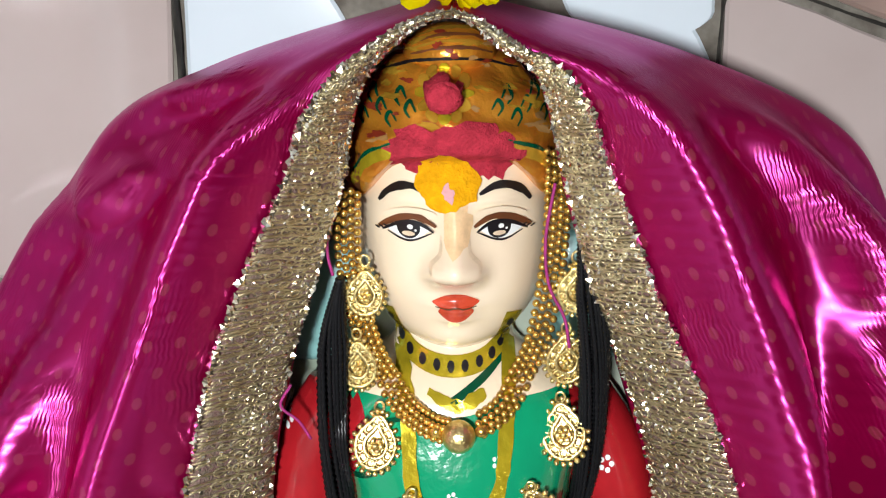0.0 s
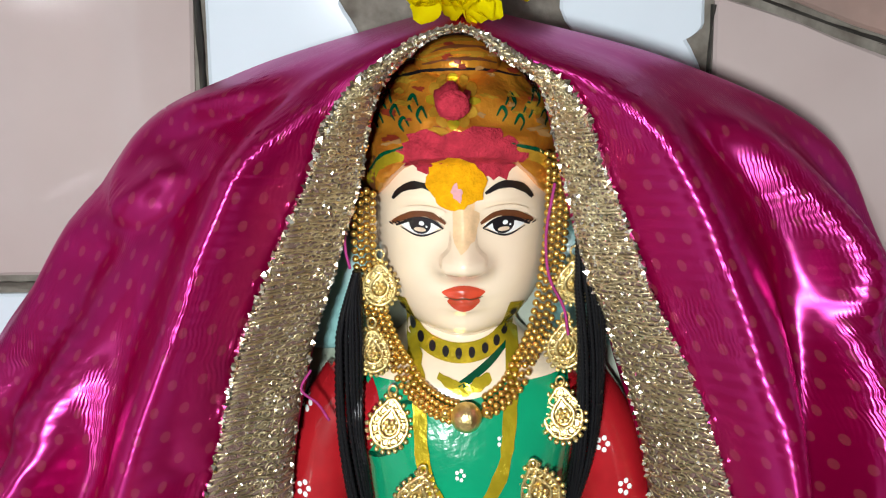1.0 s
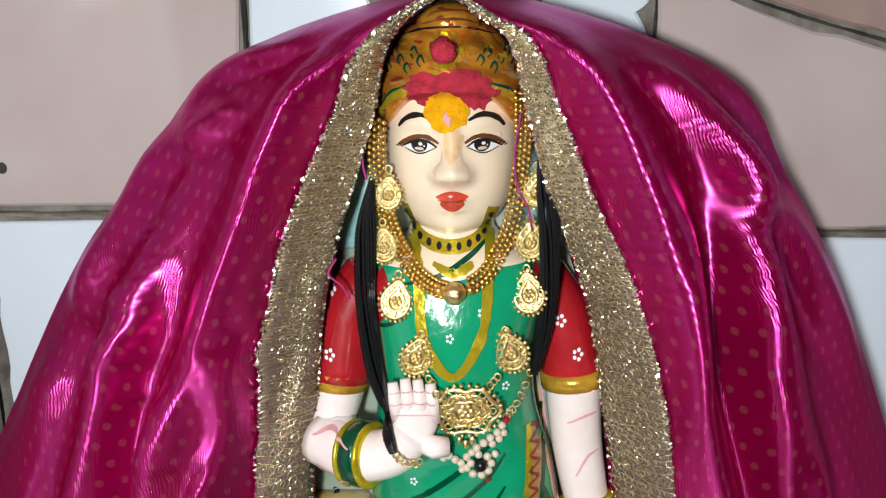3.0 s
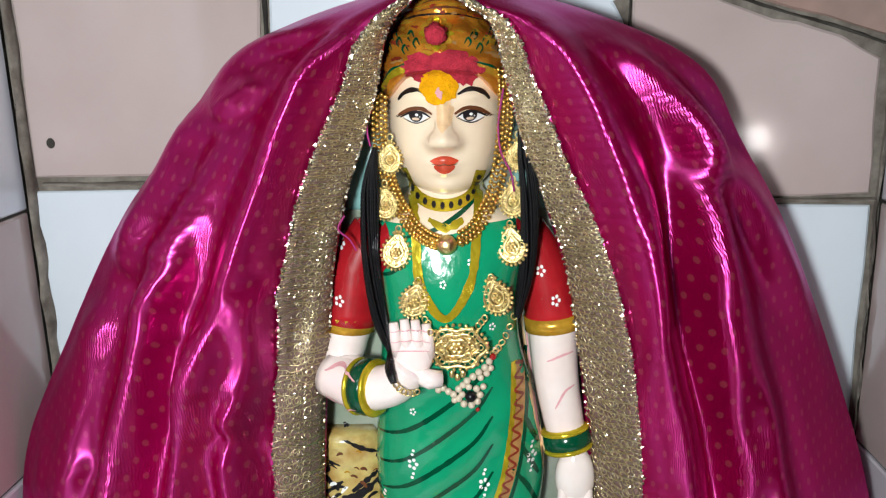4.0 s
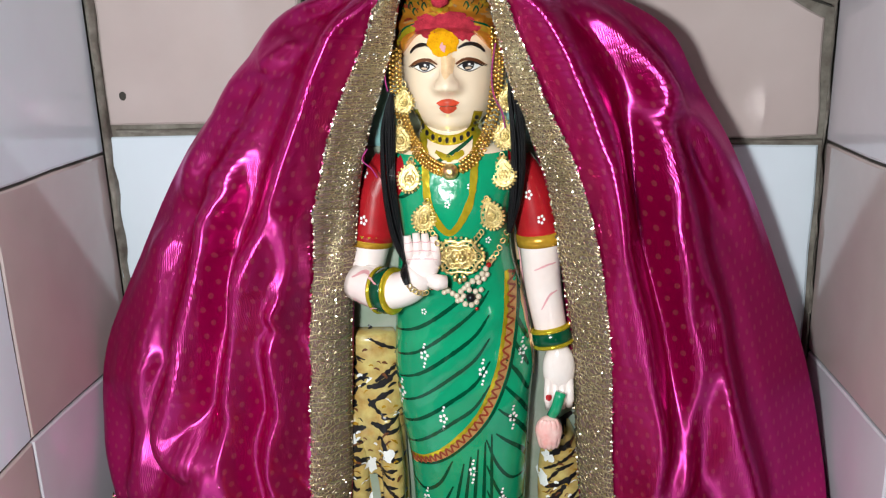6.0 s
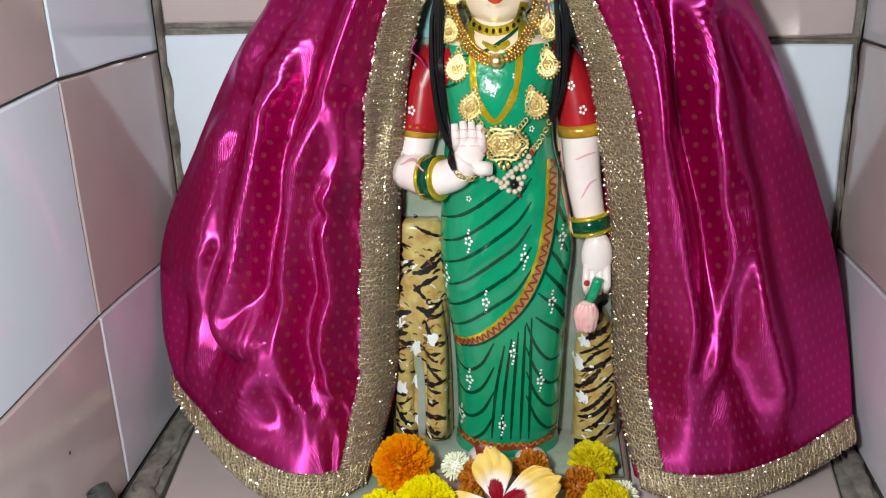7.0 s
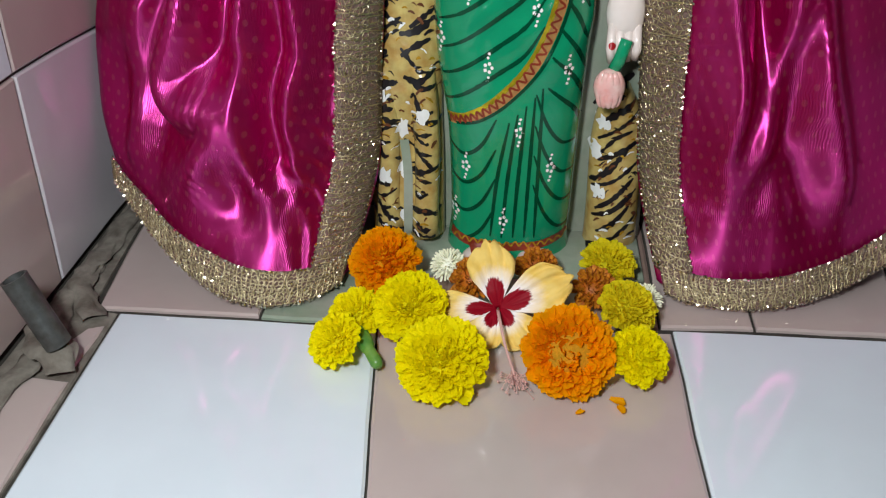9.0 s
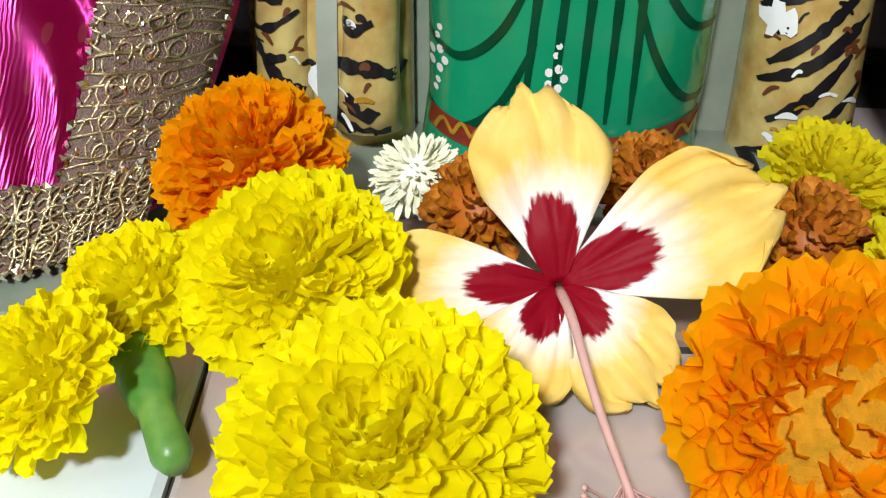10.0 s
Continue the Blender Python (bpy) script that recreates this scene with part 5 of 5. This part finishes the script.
cement("trim_corner_back_left", "grey cement in the upright corner of the niche", [(-.309, YB, .02), (-.3095, YB, .15), (-.309, YB, .30), (-.3095, YB, .50)], .0058, 11.0)
cement("trim_corner_back_right", "grey cement in the upright corner of the niche", [(.2935, YB, .02), (.294, YB, .15), (.2935, YB, .30), (.294, YB, .50)], .0058, 12.0)
bm = bmesh.new()
ball(bm, (-.291, YB, .3745), (.0032, .0012, .0038), 0, 14, 8)
tagged(finish("tile_chip", bm, M_DARK_GROUT), "small dark chip in the pink wall tile", "chip", kind="structure")
bm = bmesh.new()
ball(bm, (XL, -.236, .084), (.0008, .0014, .0014), 0, 10, 8)
tagged(finish("nail_hole", bm, M_DARK_GROUT), "small dark nail hole in the wall tile", "hole", kind="structure")


# ---- flowers ----
def petal_mesh(name, mat, long, wide, curl, ruffle, seed):
    """One ruffled petal along +x, face up +z."""
    rng = random.Random(seed)
    bm = bmesh.new()
    nu, nv = 5, 6
    ph = rng.uniform(0, 6)
    rows = []
    for i in range(nu + 1):
        f = i / nu
        w = wide * (0.25 + 0.75 * math.sin(math.pi * min(1, f * 0.62 + 0.06)))
        line = []
        for j in range(nv + 1):
            g = j / nv * 2 - 1
            end = long * (f - 0.26 * f * abs(g) ** 2.5 + (0.045 * math.sin(g * 9 + ph) if i == nu else 0))
            line.append(bm.verts.new((end, w * g * 0.5, curl * f * f * long + ruffle * f * f * math.sin(g * 7 + ph) + 0.05 * f * math.sin(g * 3 + 2 * ph) + 0.18 * wide * g * g)))
        rows.append(line)
    for a, b in zip(rows, rows[1:]):
        for j in range(nv):
            bm.faces.new((a[j], a[j + 1], b[j + 1], b[j])).smooth = True
    mesh = bpy.data.meshes.new(name)
    bm.to_mesh(mesh)
    bm.free()
    mesh.materials.append(mat)
    return mesh


PETALS = {}


def petals_for(mat, kind):
    if (mat.name, kind) not in PETALS:
        PETALS[mat.name, kind] = [petal_mesh("petal", mat, 1.0, 1.0 if kind == "mari" else 0.40, 0.16 if kind == "mari" else -0.1,
                                             0.08 if kind == "mari" else 0.02, q) for q in range(5)]
    return PETALS[mat.name, kind]


def pompon(name, label, category, mat, place, normal, radius, height, count=150, kind="mari", seed=0, core=None, stalk=None, open_eye=0.0, group="flowers at the statue's feet"):
    """A full flower head: petals in a spiral over a dome, on a green calyx."""
    rng = random.Random(seed)
    flower = empty(name)
    tagged(flower, label, category, group)
    rot = Vector(normal).to_track_quat("Z", "Y").to_matrix().to_4x4()
    flower.matrix_world = Matrix.Translation(place) @ rot
    bm = bmesh.new()
    ball(bm, (0, 0, height * (0.42 if open_eye else 0.35)), (radius * 0.62, radius * 0.62, height * (0.45 if open_eye else 0.46)), 0, 18, 10)
    for w in bm.verts:
        w.co += Vector((noise.noise(w.co * 400), noise.noise(w.co * 410), noise.noise(w.co * 420))) * radius * .04
    part("heart", bm, core or mat, flower)
    bm = bmesh.new()
    if stalk:
        root, tip = (flower.matrix_world.inverted() @ Vector(q) for q in stalk)
        tube(bm, [root.lerp(tip, f) for f in (0, .2, .42, .56, .60, .92, 1)], [radius * r for r in (.20, .30, .29, .24, .19, .21, .13)], 14)
    else:
        tube(bm, [(0, 0, -height * 0.25), (0, 0, -height * .05), (0, 0, height * 0.2)], [radius * 0.14, radius * 0.25, radius * 0.38], 12)
    part("calyx", bm, M_LEAF, flower, "green calyx")
    shapes = petals_for(mat, kind)
    for k in range(count):
        f = (k + 0.5) / count
        a = k * 2.39996 + rng.uniform(-.2, .2)
        polar = 0.10 + 1.50 * f ** 0.62                       # from the middle out to the rim
        if polar < open_eye and rng.random() < .75:
            continue
        d = Vector((math.sin(polar) * math.cos(a), math.sin(polar) * math.sin(a), math.cos(polar)))
        root = Vector((d.x * radius * 0.55, d.y * radius * 0.55, height * (0.28 + 0.50 * d.z)))
        size = radius * rng.uniform(.34, .47) * (0.66 + 0.40 * f)
        lean = polar - math.pi / 2 + rng.uniform(-.38, .30) + 0.15
        m = (Matrix.Translation(root) @ Matrix.Rotation(a + rng.uniform(-.25, .25), 4, "Z") @ Matrix.Rotation(lean, 4, "Y")
             @ Matrix.Rotation(rng.uniform(-.5, .5), 4, "X") @ Matrix.Diagonal((size, size * rng.uniform(.6, .95), size, 1)))
        ob = new("petal", shapes[rng.randrange(5)])
        ob.parent = flower
        ob.matrix_local = m
    return flower


pompon("marigold", "yellow marigold head lying on the pink ledge tile", "flower", M_MARI_Y, (-.033, -.251, .013), (-.05, -.5, 1), 0.0295, .022, 300, seed=1)
pompon("marigold", "orange marigold head facing out on the ledge tile", "flower", M_MARI_O, (.041, -.243, .021), (.05, -.85, .6), 0.0290, .022, 300, seed=2, core=M_MARI_C, open_eye=0.62)
pompon("marigold", "round orange marigold leaning on the lace edging", "flower", M_MARI_O, (-.080, -.148, .018), (-.1, -.55, .8), 0.0258, .030, 300, seed=3)
pompon("marigold", "bright yellow marigold between other flowers", "flower", M_MARI_Y, (-.056, -.205, .020), (-.1, -.55, .8), 0.0248, .026, 290, seed=4)
pompon("marigold", "loose yellow marigold with a green calyx on the white tile", "flower", M_MARI_Y, (-.098, -.232, .012), (-.45, -.5, .8), 0.0193, .018, 180, seed=5, stalk=((-.092, -.214, .014), (-.0725, -.2465, .007)))
pompon("marigold", "small yellow marigold beside the loose one", "flower", M_MARI_Y, (-.090, -.205, .012), (-.3, -.4, .9), 0.0202, .020, 170, seed=6)
pompon("marigold", "lemon yellow marigold leaning on the statue", "flower", M_MARI_L, (.071, -.134, .016), (.15, -.35, .95), 0.0202, .014, 150, seed=7)
pompon("marigold", "lemon yellow marigold next to the lace edging", "flower", M_MARI_L, (.078, -.190, .016), (.3, -.4, .9), 0.0202, .020, 198, seed=8)
pompon("marigold", "bright yellow marigold at the end of the heap", "flower", M_MARI_Y, (.081, -.238, .013), (.3, -.5, .9), 0.0202, .022, 214, seed=9)
pompon("marigold", "rust-red and gold marigold behind the hibiscus", "flower", M_MARI_R, (-.020, -.160, .016), (-.1, -.6, .8), 0.0166, .018, 90, seed=10)
pompon("marigold", "rust-red and gold marigold at the statue's hem", "flower", M_MARI_R, (.022, -.145, .018), (0, -.6, .8), 0.0156, .018, 90, seed=11)
pompon("marigold", "dark rust marigold among yellow ones", "flower", M_MARI_R, (.060, -.160, .012), (.1, -.6, .8), 0.0166, .016, 90, seed=12)
pompon("chrysanthemum", "small white chrysanthemum at the statue's feet", "flower", M_MUM, (-.037, -.150, .020), (0, -.5, 1), .014, .014, 170, "mum", seed=13)
pompon("chrysanthemum", "small white chrysanthemum beside the lace edging", "flower", M_MUM, (.094, -.166, .010), (.2, -.5, 1), .012, .012, 150, "mum", seed=14)
pompon("marigold", "yellow marigold laid on top of the shawl", "flower", M_MARI_Y, (CX, -.075, .492), (0, -.5, .9), .030, .022, 214, seed=15, group="flower on the shawl")


def hibiscus():
    """Five cream petals with a white throat and a crimson star, and a long stamen."""
    flower = empty("hibiscus")
    tagged(flower, "cream hibiscus with a crimson heart lying on marigolds", "flower", "flowers at the statue's feet")
    flower.matrix_world = Matrix.Translation((-.002, -.198, .021)) @ Vector((0.0, -.80, .62)).to_track_quat("Z", "Y").to_matrix().to_4x4()
    for k, (ang, long, wide) in enumerate(((101, .043, .031), (25, .050, .033), (184, .045, .024), (-48, .031, .026), (-116, .030, .024))):
        bm = bmesh.new()
        nu, nv = 26, 16
        uv = bm.loops.layers.uv.verify()
        rows = []
        for i in range(nu + 1):
            f = i / nu
            w = wide * (1 + .12 * f * noise.noise(Vector((f * 5, k * 3, 7)))) * (0.13 + 0.87 * math.sin(math.pi * min(0.90, 0.66 * f ** 1.25 + 0.20 * f ** 5)) ** 0.9)
            line = []
            for j in range(nv + 1):
                g = j / nv * 2 - 1
                x = long * (0.02 + f * (1 - 0.14 * g * g)) + (0.0020 * math.sin(g * 8 + k) * f ** 4) + .0016 * f ** 3 * noise.noise(Vector((g * 5, k, 2)))
                z = -.004 + .022 * f - .017 * f * f + .0012 * f * math.sin(g * 13 + k * 2) + .0020 * g * g * f + .0050 * f * noise.noise(Vector((f * 3, g * 3, k))) + .0020 * f * noise.noise(Vector((f * 4, g * 9, k + 5))) + .0007 * f * math.sin(g * 24 + 4 * noise.noise(Vector((f * 3, g, k))))
                line.append(bm.verts.new((x, w * g * 0.5, z)))
            rows.append(line)
        for i in range(nu):
            for j in range(nv):
                face = bm.faces.new((rows[i][j], rows[i][j + 1], rows[i + 1][j + 1], rows[i + 1][j]))
                for loop, (q, r) in zip(face.loops, ((i, j), (i, j + 1), (i + 1, j + 1), (i + 1, j))):
                    loop[uv].uv = (q / nu, r / nv * 2 - 1)
        p = part("petal", bm, M_HIB, flower, "cream petal with a crimson base", seal=False)
        p.matrix_local = Matrix.Rotation(radians(ang), 4, "Z")
        solid = p.modifiers.new("thickness", "SOLIDIFY")
        solid.thickness = 0.0005
    local = flower.matrix_world.inverted()
    bm = bmesh.new()
    way = [local @ p for p in spline([(-.002, -.199, .020), (.000, -.216, .023), (.004, -.234, .017), (.010, -.250, .008)], 16)]
    tube(bm, way, [.0011 - .0003 * i / 15 for i in range(16)], 10)
    stem = part("stamen", bm, M_STAMEN, flower, "long pink stamen")
    bm = bmesh.new()
    rng = random.Random(3)
    tip = Vector((.0118, -.254, .006))
    for k in range(60):
        c = tip + Vector((rng.gauss(0, .0048), rng.gauss(0, .0048), rng.gauss(0, .0016)))
        c.z = max(c.z, .0012)
        ball(bm, local @ c, .0007, 0, 6, 5)
        tube(bm, [local @ tip.lerp(Vector((.008, -.246, .010)), rng.random()), local @ c], .0002, 4)
    part("anther_tuft", bm, M_STAMEN, stem)


hibiscus()


def loose_petal(place, turn, size, label):
    ob = new("fallen_petal", petals_for(M_MARI_O, "mari")[1])
    ob.matrix_world = Matrix.Translation(place) @ Matrix.Rotation(turn, 4, "Z") @ Matrix.Rotation(.12, 4, "Y") @ Matrix.Diagonal((size, size * .6, size, 1))
    tagged(ob, label, "petal", "fallen petals on the ledge")


loose_petal((.066, -.262, .0022), -.5, .010, "small fallen orange petal on the pink ledge tile")
loose_petal((.071, -.267, .0022), -1.3, .008, "small fallen orange petal on the pink ledge tile")
loose_petal((.046, -.277, .0022), .6, .006, "tiny fallen orange petal under the marigold")
